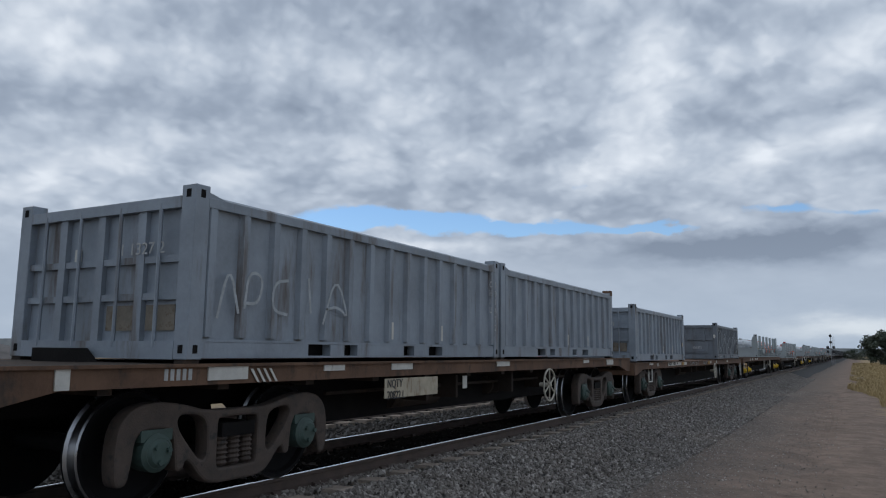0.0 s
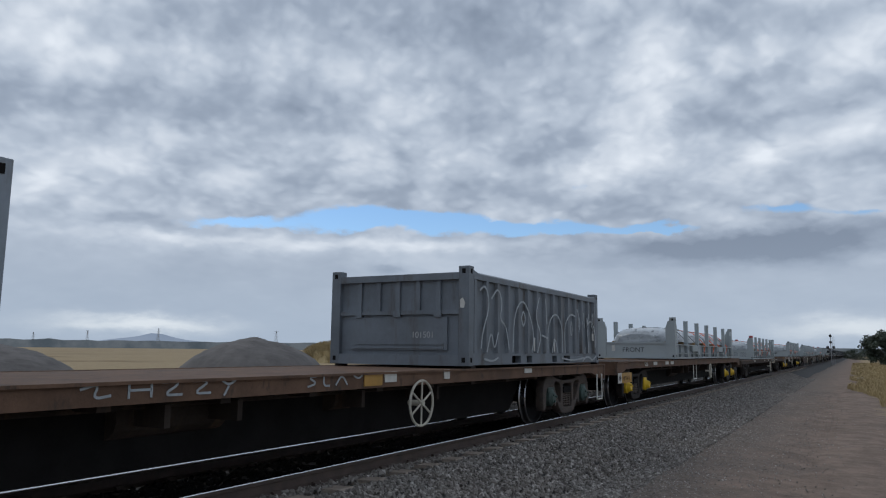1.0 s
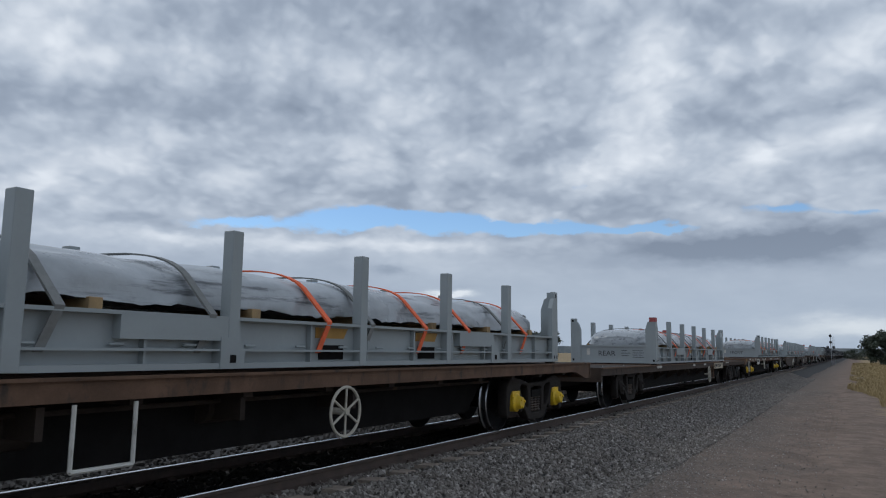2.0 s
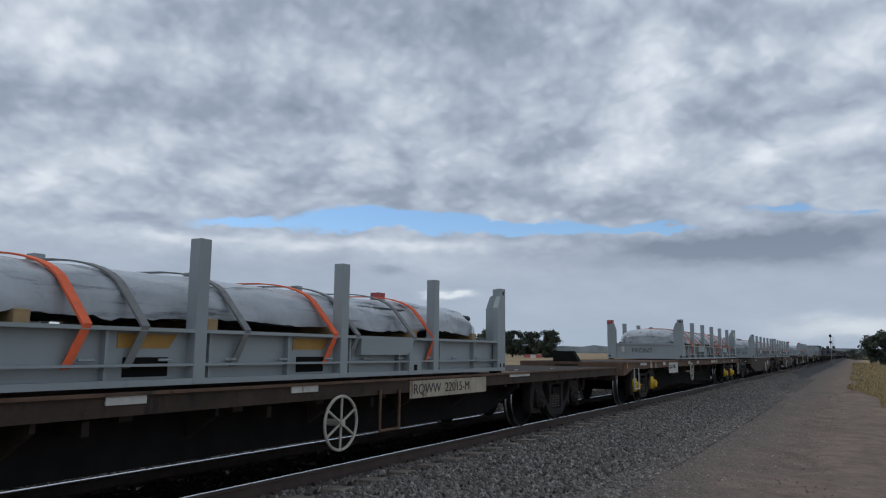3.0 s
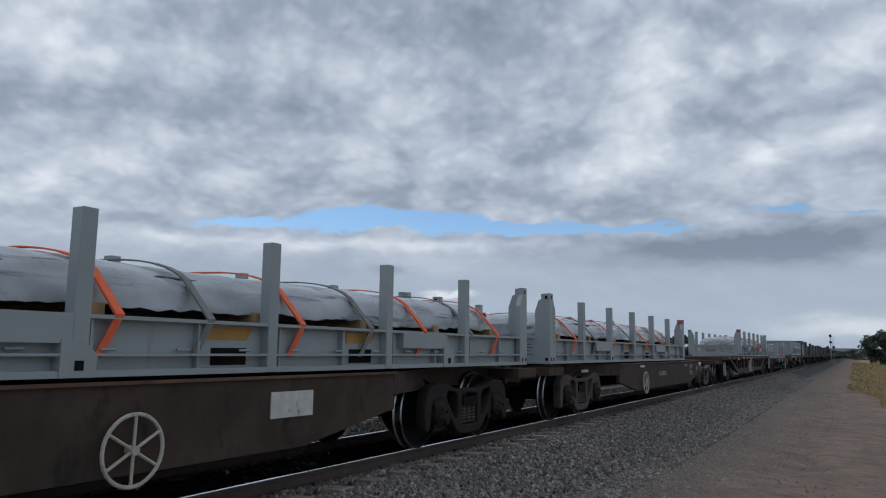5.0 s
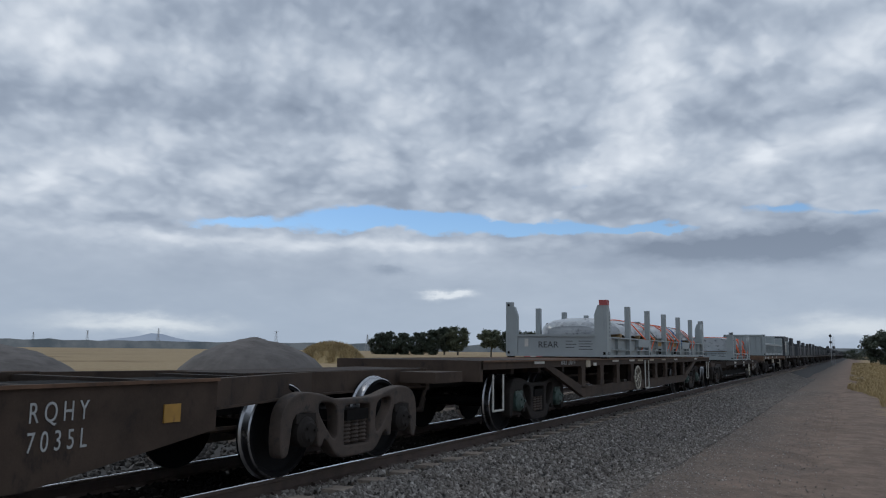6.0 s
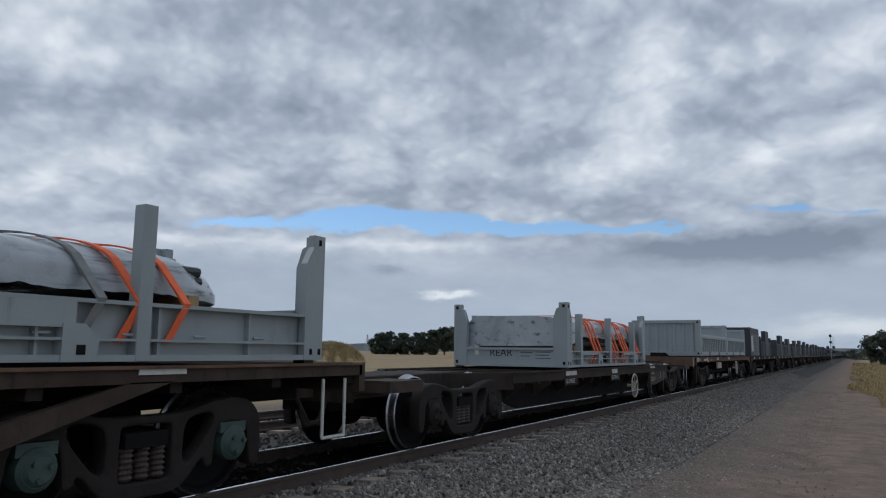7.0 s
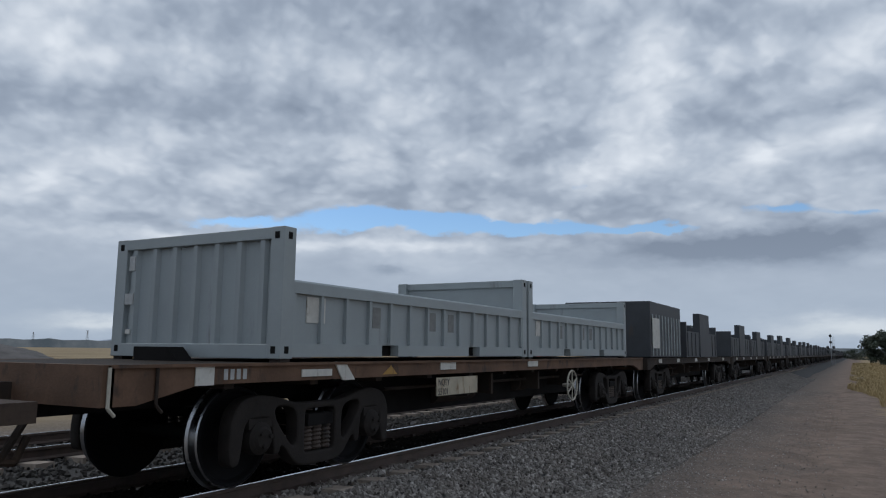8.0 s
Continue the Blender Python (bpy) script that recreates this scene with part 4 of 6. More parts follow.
def flat_rack(label, u0, z, L=12.03, stakes=(1.94, 3.9, 5.87, 7.86, 9.85), h=1.26, stake_h=1.215, beam=0.45, word="REAR", caps=()):
    """A cargo rack: girder base, low end walls, corner posts with chipped shoulders, loose stakes along both sides."""
    c = thing("flat_rack", label, "cargo rack", "racks on the train")
    c.matrix_basis = pose(0, u0, z)
    m = M["grey"]
    for s in (-1, 1):
        bm = bmesh.new()
        a, b = sorted((s * 1.09, s * 1.12))
        box(bm, a, b, 0.2, L - 0.2, 0.05, beam - 0.02)                       # web
        for z0, z1, w in ((0.0, 0.05, 0.2), (beam - 0.03, beam, 0.17), (0.15, 0.17, 0.07)):
            x0, x1 = sorted((s * 1.215, s * (1.215 - w)))
            box(bm, x0, x1, 0.2, L - 0.2, z0, z1)
        n = int(L / 0.98)
        for i in range(1, n):
            y = L * i / n
            x0, x1 = sorted((s * 1.11, s * 1.18))
            box(bm, x0, x1, y - 0.012, y + 0.012, 0.05, beam - 0.03)
        part("side_girder", bm, m, c)
        for y in ((3.3, L - 3.3) if L > 8 else (1.5, L - 1.5)):
            bm = bmesh.new()
            x0, x1 = sorted((s * 1.10, s * 1.214))
            box(bm, x0, x1, y - 0.55, y + 0.55, 0.24, beam - 0.02)           # boxed stiffener
            prism(bm, [(y + 0.45, -0.0), (y + 0.72, -0.0), (y + 0.74, 0.16), (y + 0.62, 0.27), (y + 0.45, 0.27)], "x", s * 1.05, s * 1.225)
            f = part("lifting_foot", bm, m, c)
            # Black block painting the shade of the foot's hole.
            bm = bmesh.new()
            x0, x1 = sorted((s * 1.19, s * 1.2285))
            box(bm, x0, x1, y + 0.56, y + 0.63, 0.05, 0.12)
            part("lock_hole", bm, M["black"], f)
        # Pocket shade as black blocks proud of the web.
        bm = bmesh.new()
        x0, x1 = sorted((s * 1.1, s * 1.128))
        for y in ((5.2, 7.2) if L > 8 else (2.6,)):
            box(bm, x0, x1, y, y + 0.42, 0.07, 0.22)
        part("fork_pocket", bm, M["black"], c)
        for y in ((5.2, 7.2) if L > 8 else ()):
            bm = bmesh.new()
            x0, x1 = sorted((s * 1.12, s * 1.127))
            prism(bm, [(y - 0.06, 0.40), (y + 0.5, 0.40), (y + 0.42, 0.29), (y - 0.06, 0.29)], "x", x0, x1)
            part("placard", bm, M["ochre"], c, "faded ochre placard")
        bm = bmesh.new()
        for i in range(int(L / 0.7)):
            y = 0.6 + i * 0.7
            pipe(bm, [(s * 1.16, y, 0.2), (s * 1.17, y + 0.12, 0.2)], 0.012, 5)
        part("lashing_bar", bm, m, c)
        for y in stakes:
            bm = bmesh.new()
            x0, x1 = sorted((s * 1.10, s * 1.222))
            box(bm, x0, x1, y - 0.065, y + 0.065, 0.0, stake_h)
            part("stake", bm, m, c, bevel=0.006)
        for y, q, key in ((0.0, 1, "f"), (L, -1, "r")):
            bm = bmesh.new()
            x0, x1 = s * 1.219, s * 0.95
            prism(bm, [(s * 1.145, 0.0), (s * 0.93, 0.0), (s * 0.93, h - 0.32), (s * 1.00, h - 0.12), (s * 1.05, h - 0.10), (s * 1.05, h - 0.003), (s * 1.145, h - 0.003)], "y", y + q * 0.004, y + q * 0.10)
            prism(bm, [(y, 0.0), (y + q * 0.28, 0.0), (y + q * 0.28, h - 0.30), (y + q * 0.17, h - 0.12), (y + q * 0.17, h), (y, h)], "x", s * 1.219, s * 1.14)
            p = part("corner_post", bm, m, c)
            # Slots are black blocks that paint the shade of the holes.
            a, b = sorted((s * 1.2, s * 1.2225))
            slots = [(a, b, y + q * yy - 0.02, y + q * yy + 0.02, zz) for yy, zz in ((0.05, 0.05), (0.18, 0.05), (0.08, h - 0.10))]
            slots += [(s * 1.15 - 0.025, s * 1.15 + 0.025, y - 0.0035, y + 0.0035, zz) for zz in (0.05, h - 0.10)]
            for x0, x1, y0, y1, zz in slots:
                bm = bmesh.new()
                box(bm, x0, x1, y0, y1, zz, zz + 0.06)
                part("lock_hole", bm, M["black"], p)
            if (key, s) in caps:
                bm = bmesh.new()
                a, b = sorted((s * 1.045, s * 1.224))
                y0, y1 = sorted((y - q * 0.005, y + q * 0.175))
                box(bm, a, b, y0, y1, h - 0.115, h + 0.004)
                part("post_cap", bm, M["red"], p, "red painted cap")
    for y, q in ((0.0, 1), (L, -1)):
        bm = bmesh.new()
        y0, y1 = sorted((y + q * 0.02, y + q * 0.10))
        box(bm, -0.94, 0.94, y0, y1, 0.03, beam + 0.02)
        y0, y1 = sorted((y - q * 0.01, y + q * 0.14))
        box(bm, -0.94, 0.94, y0, y1, beam + 0.0, beam + 0.05)
        box(bm, -0.94, 0.94, y0, y1, 0.0, 0.05)
        part("end_wall", bm, m, c)
    bm = bmesh.new()
    n = int(L / 0.8)
    for i in range(n):
        y = 0.5 + (L - 1.0) * i / (n - 1)
        box(bm, -1.1, 1.1, y - 0.06, y + 0.06, 0.08, beam - 0.06)
    part("cross_member", bm, M["rust_dark"], c)
    if word:
        words(word, 0.20, M["ink"], c, on_end(-0.42, 0.016, 0.20), stretch=1.05)
        bm = bmesh.new()
        for k, (x0, x1, zz) in enumerate(() if word == "FRONT" else ((0.25, 0.42, 0.34), (0.25, 0.50, 0.27), (0.25, 0.45, 0.20), (0.56, 0.85, 0.34), (0.56, 0.88, 0.28), (0.56, 0.84, 0.22), (0.56, 0.88, 0.16))):
            box(bm, x0, x1, 0.0165, 0.019, zz, zz + 0.013)
        if word != "FRONT":
            part("small_print", bm, M["ink"], c)
        bm = bmesh.new()
        box(bm, -0.75, -0.66, 0.012, 0.018, 0.22, 0.40)
        part("placard", bm, M["white"], c)
    bm = bmesh.new()           # stencilled column on the post, too small to read
    for i in range(8):
        box(bm, 1.2185, 1.2205, 0.19, 0.208, h - 0.30 - i * 0.085, h - 0.255 - i * 0.085)
    part("small_print", bm, M["ink"], c)
    TRAIN.append((c, u0))
    return c


def bundle(label, u0, z, L, w=0.92, hh=0.46, seed=1, boxy=False):
    """A long plastic-wrapped bundle on timber: rounded, dented, drawn in at both ends."""
    c = thing("wrapped_steel_bundle", label, "wrapped cargo", "bundles on the racks")
    c.matrix_basis = pose(0, u0, z)
    rng = random.Random(seed)
    segs, around = int(L / 0.08), 34
    flat_x, flat_z = (0.36, 0.42) if boxy else (0.72, 0.68)
    bm = bmesh.new()
    rings = []
    for i in range(segs + 1):
        y = L * i / segs
        e = min(y, L - y)
        k = 1.0 if boxy else min(1.0, 0.30 + 0.70 * math.sqrt(min(1.0, e / 0.55)))
        row = []
        for j in range(around + 1):
            a = math.pi * j / around
            ca, sn = math.cos(a), math.sin(a)
            dent = 1 + 0.05 * noise.noise(Vector((y * 0.9, ca * 2, seed * 3.1))) + 0.03 * noise.noise(Vector((y * 2.5, ca * 4 + 7, sn * 4 + seed))) + 0.012 * noise.noise(Vector((y * 13, ca * 9, sn * 9 + seed)))
            px = 1.10 * w * math.copysign(abs(ca) ** flat_x, ca) * (0.5 + 0.5 * k) * dent
            skirt = 0.05 + 0.05 * noise.noise(Vector((y * 1.3, ca * 3, seed * 1.7))) + 0.03 * noise.noise(Vector((y * 7.1, ca, seed)))
            skirt += 0.20 * min(1.0, e / 1.2) ** 2 if boxy else 0.0
            pz = 0.03 + max(skirt * k, hh * (abs(sn) ** flat_z) * (0.35 + 0.65 * k) * dent)
            row.append(bm.verts.new((px, y + 0.05 * noise.noise(Vector((ca * 3, sn * 3, y))), pz)))
        rings.append(row)
    for a, b in zip(rings, rings[1:]):
        for j in range(around):
            bm.faces.new((a[j], a[j + 1], b[j + 1], b[j]))
        bm.faces.new((a[0], b[0], b[-1], a[-1]))
    bm.faces.new(rings[0])
    bm.faces.new(rings[-1][::-1])
    part("wrapping", bm, M["plastic"], c, "crumpled grey plastic sheet", smooth=True)
    y0, y1 = 0.35, L - 0.35
    for s in (-1, 1):
        for k in range(3):
            bm = bmesh.new()
            cyl(bm, (s * (w * 0.93 - 0.02 * k), y0 + 0.05 * k, 0.15 + 0.09 * k), (s * (w * 0.93 - 0.02 * k), y1, 0.15 + 0.09 * k), 0.048, 8)
            part("steel_bar", bm, M["steel_bars"], c)
    n = max(3, int(L / 1.6))
    for i in range(n):
        y = 0.6 + (L - 1.2) * i / (n - 1)
        bm = bmesh.new()
        box(bm, -w * 1.16, w * 1.16, y - 0.06, y + 0.06, 0.0, 0.10)
        part("timber_block", bm, M["timber"], c, bevel=0.005)
    TRAIN.append((c, u0))
    return c


def strap(parent, y, colour, w=0.92, hh=0.46, lean=0.0, width=0.075, boxy=False):
    """A webbing strap over the bundle and down to the girders."""
    bm = bmesh.new()
    pts = [(1.15, -0.30, 0.55), (1.217, -0.012, 1.0), (1.222, 0.012, 1.02)]
    for j in range(1, 18):
        a = math.pi * j / 18
        ca, sn = math.cos(a), math.sin(a)
        if abs(ca) > 0.93:
            continue
        pts.append((w * 1.10 * math.copysign(abs(ca) ** (0.36 if boxy else 0.72), ca) * 1.03, 0.05 + hh * (abs(sn) ** (0.42 if boxy else 0.68)) * 1.05, ca))
    pts += [(-1.222, 0.012, -1.02), (-1.217, -0.012, -1.0), (-1.15, -0.30, -0.55)]
    prev = None
    for x, zz, k in pts:
        yy = y + (lean + 0.12) * k
        cur = [bm.verts.new((x, yy - width / 2, zz)), bm.verts.new((x, yy + width / 2, zz)), bm.verts.new((x * 0.985, yy + width / 2, zz - 0.012)), bm.verts.new((x * 0.985, yy - width / 2, zz - 0.012))]
        if prev:
            for i in range(4):
                bm.faces.new((prev[i], prev[(i + 1) % 4], cur[(i + 1) % 4], cur[i]))
        else:
            bm.faces.new(cur[::-1])
        prev = cur
    bm.faces.new(prev)
    return part("strap", bm, M[colour], parent, {"strap_orange": "bright orange ratchet strap", "strap_grey": "dull grey ratchet strap", "strap_blue": "blue ratchet strap", "strap_khaki": "khaki ratchet strap"}[colour])


def spray(parent, strokes, x, name="graffiti", width=0.028, material="graffiti"):
    """Painted strokes on a side: each a run of (y, z) points smoothed through the middle."""
    bm = bmesh.new()
    for pts in strokes:
        fine = [Vector(p) for p in pts]
        for _ in range(2):
            nxt = [fine[0]]
            for a, b in zip(fine, fine[1:]):
                nxt += [a * 0.75 + b * 0.25, a * 0.25 + b * 0.75]
            fine = nxt + [fine[-1]]
        prev = None
        for i, p in enumerate(fine):
            d = (fine[min(i + 1, len(fine) - 1)] - fine[max(i - 1, 0)]).normalized()
            o = Vector((-d.y, d.x)) * width / 2
            cur = [bm.verts.new((x + k, *(p + o * s))) for k in (0.0, 0.003) for s in (1, -1)]
            if prev:
                for a, b in ((0, 1), (1, 3), (3, 2), (2, 0)):
                    bm.faces.new((prev[a], prev[b], cur[b], cur[a]))
            prev = cur
    return part(name, bm, M[material], parent, "thin sprayed white strokes")


# ---------------------------------------------------------------- the train, from its near end to its far end
# first wagon: two skips
w = wagon("rusty brown container flat wagon carrying two skips", 2.3, 17.65, 1.165, 5.01, 15.61, "thin", "rust", planks=True, locks=(4.36, 10.26, 10.51, 16.41), stop=(1.75, 0.12))
hand_wheel(w, 9.9, 0.73)
board(w, 0.81, 0.92, 1.0, 1.165, "white")
bars(w, 1.72, 2.02, 1.04, 1.13, 5)
board(w, 2.16, 2.62, 1.03, 1.15, "white")
flag_bars(w, 2.65, 1.0, 4)
board(w, 3.70, 4.04, 1.08, 1.14, "white")
board(w, 4.81, 6.03, 0.75, 0.97, "cream")
words("NQTY\n20822 L", 0.13, M["ink"], w, on_side(1.291, 4.85, 0.87), stretch=0.9)
board(w, 4.95, 5.41, 1.07, 1.165, "white")
board(w, 7.84, 8.3, 1.07, 1.16, "white")
board(w, 11.9, 12.25, 1.08, 1.17, "white")
board(w, 13.48, 13.96, 1.03, 1.16, "white")
board(w, 6.9, 7.02, 0.78, 0.95, "white", 1.2)
c = half_height_box("blue-grey half-height skip with faint graffiti on the flat wagon", 4.28, 1.20, "box_blue", 1.47)
bm = bmesh.new()
box(bm, -0.41, -0.32, 0.055, 0.066, 0.82, 1.00)
part("label_plate", bm, M["white"], c)
words("1 1327 2", 0.15, M["grime_white"], c, on_end(0.28, 0.010, 0.90), stretch=1.1)
spray(c, [[(0.3, 0.35), (0.42, 0.85), (0.55, 0.4)], [(0.62, 0.45), (0.66, 0.8), (0.86, 0.75), (0.8, 0.5), (0.64, 0.5)], [(1.2, 0.75), (1.0, 0.72), (0.98, 0.45), (1.2, 0.42)],
          [(1.5, 0.8), (1.55, 0.45)], [(1.75, 0.35), (1.95, 0.9), (2.2, 0.4), (2.0, 0.55), (1.8, 0.5)]], 1.2185)
board(c, 3.05, 3.09, 0.22, 0.42, "white", 1.2205, "label_strip")
board(c, 4.25, 4.29, 0.22, 0.42, "white", 1.2205, "label_strip")
words("C\nH\nI\nU", 0.13, M["grime_white"], c, on_side(1.2225, 5.72, 1.05))
words("1\n0\n1\n4\n7\n2", 0.13, M["grime_white"], c, on_side(1.2225, 5.9, 1.05))
c = half_height_box("blue-grey half-height skip with one red corner cap", 10.43, 1.20, "box_blue", 1.47)
board(c, 3.05, 3.09, 0.22, 0.42, "white", 1.2205, "label_strip")
board(c, 4.25, 4.29, 0.22, 0.42, "white", 1.2205, "label_strip")
words("1\n0\n1\n3\n0\n5\n6", 0.13, M["grime_white"], c, on_side(1.2225, 5.9, 1.10))
bm = bmesh.new()
box(bm, 1.045, 1.223, 5.895, 6.062, 1.36, 1.474)
part("post_cap", bm, M["rust"], c, "faded red-brown corner cap")

# second wagon: skips at both ends
w = wagon("brown flat wagon with sprayed sills and two skips", 18.1, 37.4, 1.045, 20.45, 35.5, "thin", "rust", belly=0.26, planks=True, locks=(18.56, 24.46, 31.3, 37.2))
hand_wheel(w, 11.55, 0.66)
board(w, 3.75, 5.55, 0.93, 1.05, "white")
words("RQBY  15034 - A", 0.115, M["ink"], w, on_side(1.287, 3.8, 0.95), stretch=1.5)
board(w, 1.5, 1.9, 0.98, 1.05, "white")
flag_bars(w, 2.3, 0.93)
board(w, 5.7, 5.95, 0.93, 1.05, "ochre")
board(w, 6.0, 6.4, 0.93, 1.05, "white")
spray(w, [[(7.0, 1.0), (7.15, 1.04), (7.1, 0.93), (7.25, 0.95)], [(7.4, 1.04), (7.4, 0.92)], [(7.6, 1.04), (7.6, 0.92)], [(7.4, 0.98), (7.6, 0.98)], [(7.7, 1.03), (7.9, 1.03), (7.7, 0.93), (7.9, 0.93)],
          [(8.0, 1.03), (8.2, 1.03), (8.0, 0.93), (8.2, 0.93)], [(8.3, 1.04), (8.4, 0.98), (8.5, 1.04)], [(8.4, 0.98), (8.35, 0.9)]], 1.2735, width=0.02)
spray(w, [[(9.6, 1.03), (9.45, 1.02), (9.6, 0.96), (9.45, 0.93)], [(9.7, 1.04), (9.7, 0.93), (9.8, 0.93)], [(9.9, 0.93), (10.0, 1.04), (10.1, 0.93)], [(10.2, 1.03), (10.3, 0.98), (10.4, 1.04)], [(10.5, 1.03), (10.5, 0.93), (10.65, 0.94)]], 1.2735, width=0.02)
board(w, 10.4, 10.75, 0.90, 1.05, "ochre")
board(w, 10.8, 11.05, 0.93, 1.05, "white")
board(w, 12.2, 12.35, 0.93, 1.05, "white")
board(w, 14.9, 15.2, 0.95, 1.05, "white")
ladder(w, 1.35, 0.55, 0.86)
ladder(w, 18.72, 0.34, 0.85, 0.32)
c = half_height_box("blue-grey half-height skip with rust-marked doors", 18.48, 1.08, "box_blue", 1.43)
words("1333 3", 0.14, M["grime_white"], c, on_end(0.3, 0.010, 0.88))
board(c, 3.05, 3.09, 0.22, 0.42, "white", 1.2205, "label_strip")
board(c, 4.25, 4.29, 0.22, 0.42, "white", 1.2205, "label_strip")
board(c, 5.72, 5.80, 0.42, 0.54, "cream", 1.2205, "label_strip")
c = half_height_box("dark grey half-height skip with large white graffiti loops", 31.12, 1.08, "box_grey", 1.43, doors="flap")
words("101501", 0.13, M["grime_white"], c, on_end(0.25, 0.03, 0.40))
spray(c, [[(0.35, 1.1), (0.55, 1.2), (0.7, 0.9), (0.45, 0.5), (0.4, 0.25)], [(0.75, 1.0), (1.0, 1.2), (1.15, 0.95), (1.05, 0.7), (1.3, 0.6), (1.4, 0.25)],
          [(0.6, 0.2), (0.75, 0.55), (0.85, 0.2), (1.0, 0.5)], [(1.55, 0.2), (1.6, 0.8), (1.95, 1.1), (2.3, 0.8), (2.45, 0.45), (2.35, 0.2)],
          [(1.9, 0.75), (1.98, 0.9), (2.08, 0.75), (1.98, 0.6), (1.9, 0.75)], [(2.7, 1.15), (2.5, 0.8), (2.8, 0.5), (2.6, 0.2)], [(3.0, 1.15), (3.05, 0.7)],
          [(3.1, 0.2), (3.1, 0.7), (3.5, 0.95), (3.85, 0.7), (3.85, 0.2)], [(2.8, 0.5), (3.1, 0.45)], [(3.3, 0.2), (3.45, 0.5), (3.6, 0.2)], [(4.0, 0.2), (3.95, 0.7), (4.3, 0.95), (4.6, 0.9)],
          [(4.35, 0.8), (4.42, 0.65), (4.35, 0.5), (4.28, 0.65), (4.35, 0.8)], [(4.7, 1.05), (4.9, 0.8), (4.8, 0.6)], [(5.1, 1.0), (5.15, 0.7)], [(5.3, 0.9), (5.4, 0.2)],
          [(0.5, 0.1), (0.8, 0.06), (1.0, 0.12)], [(3.8, 0.1), (4.4, 0.05), (5.1, 0.1)]], 1.2185, width=0.03)
spray(c, [[(5.29, 0.72), (5.36, 0.86), (5.44, 0.99)], [(5.29, 0.72), (5.41, 0.82), (5.6, 0.85), (5.78, 0.73), (5.87, 0.51), (5.85, 0.31)], [(5.67, 1.01), (5.62, 0.72)], [(5.73, 1.02), (5.7, 0.61)], [(5.02, 0.82), (5.06, 0.76)], [(4.79, 0.89), (4.82, 0.8), (4.8, 0.7)], [(5.15, 0.18), (5.18, 0.31)], [(5.01, 0.03), (5.2, 0.12), (5.47, 0.11), (5.62, 0.04), (5.89, 0.13)]], 1.2185, width=0.035)
board(c, 2.45, 2.49, 0.22, 0.45, "white", 1.2205, "label_strip")
board(c, 3.4, 3.44, 0.22, 0.45, "white", 1.2205, "label_strip")
board(c, 5.66, 5.74, 0.45, 0.6, "white", 1.2205, "label_strip")
bm = bmesh.new()
prism(bm, [(1.08, 0.83), (1.14, 0.82), (1.16, 0.9), (1.12, 0.97), (1.08, 0.95)], "y", -0.004, 0.004)
part("sticker", bm, M["white"], c)

# third wagon: first long rack
w = wagon("brown flat wagon with yellow bearing caps and an ochre number board", 38.35, 58.7, 1.085, 40.6, 56.2, "thin", "rust", belly=0.33, cap="yellow", dark=True, planks=True, locks=(45.08, 56.83), stop=(0.1, 0.2))
hand_wheel(w, 12.05, 0.66, 0.25)
board(w, 0.08, 0.36, 0.60, 0.83, "white")
board(w, 0.36, 1.22, 0.60, 0.83, "ochre")
words("RQFY 617 H", 0.13, M["rust"], w, on_side(1.287, 0.42, 0.66), stretch=0.92)
bm = bmesh.new()
prism(bm, [(0.13, 0.715), (0.22, 0.80), (0.31, 0.715), (0.22, 0.63)], "x", 1.284, 1.288)
part("mark", bm, M["ink"], w, "black diamond")
flag_bars(w, 2.5, 0.95, 4)
board(w, 3.5, 3.9, 0.97, 1.06, "white")
board(w, 4.9, 5.3, 0.97, 1.06, "white")
board(w, 5.6, 6.0, 0.97, 1.06, "white")
ladder(w, 9.0, 0.45, 0.9, 0.5)
flat_rack("light grey cargo rack with stakes", 44.98, 1.12, word="FRONT")
b = bundle("pale plastic-wrapped steel bundle tied down with straps", 45.35, 1.57, 11.5, 0.86, 0.5, 3)
for y, k in ((1.2, "strap_grey"), (2.6, "strap_grey"), (4.2, "strap_orange"), (5.0, "strap_grey"), (6.2, "strap_orange"), (7.4, "strap_orange"), (8.8, "strap_grey"), (9.5, "strap_orange")):
    strap(b, y + 0.5, k, 0.86, 0.5, 0.06)

# fourth wagon
w = wagon("grimy flat wagon with deep fish-bellied sides", 59.5, 82.7, 0.965, 62.4, 79.3, "deep", "umber", inset=True, full=True, cap="dark", dark=True, planks=True, locks=(64.84, 76.6))
hand_wheel(w, 12.93, 0.55)
board(w, 14.35, 16.45, 0.72, 0.93, "cream")
words("RQWW  22015-M", 0.17, M["ink"], w, on_side(1.287, 14.42, 0.77), stretch=1.15)
board(w, 5.05, 5.6, 0.88, 0.97, "white")
board(w, 10.2, 10.55, 0.88, 0.94, "white")
board(w, 12.2, 12.6, 0.88, 0.96, "white")
board(w, 17.3, 18.1, 0.90, 0.96, "white")
ladder(w, 13.7, 0.4, 0.85, 0.4, colour="rust")
flat_rack("light grey cargo rack with a red post cap and stakes", 64.74, 1.0, caps=(("f", 1), ("r", -1)), word="REAR")
b = bundle("long plastic-wrapped steel bundle with orange straps", 65.15, 1.45, 11.5, 0.9, 0.49, 5)
for y, k in ((0.9, "strap_grey"), (2.0, "strap_orange"), (2.4, "strap_grey"), (4.0, "strap_orange"), (4.5, "strap_grey"), (5.6, "strap_grey"), (6.9, "strap_orange"), (7.3, "strap_grey"), (8.5, "strap_grey"), (9.0, "strap_orange")):
    strap(b, y + 0.2, k, 0.9, 0.49, 0.08)

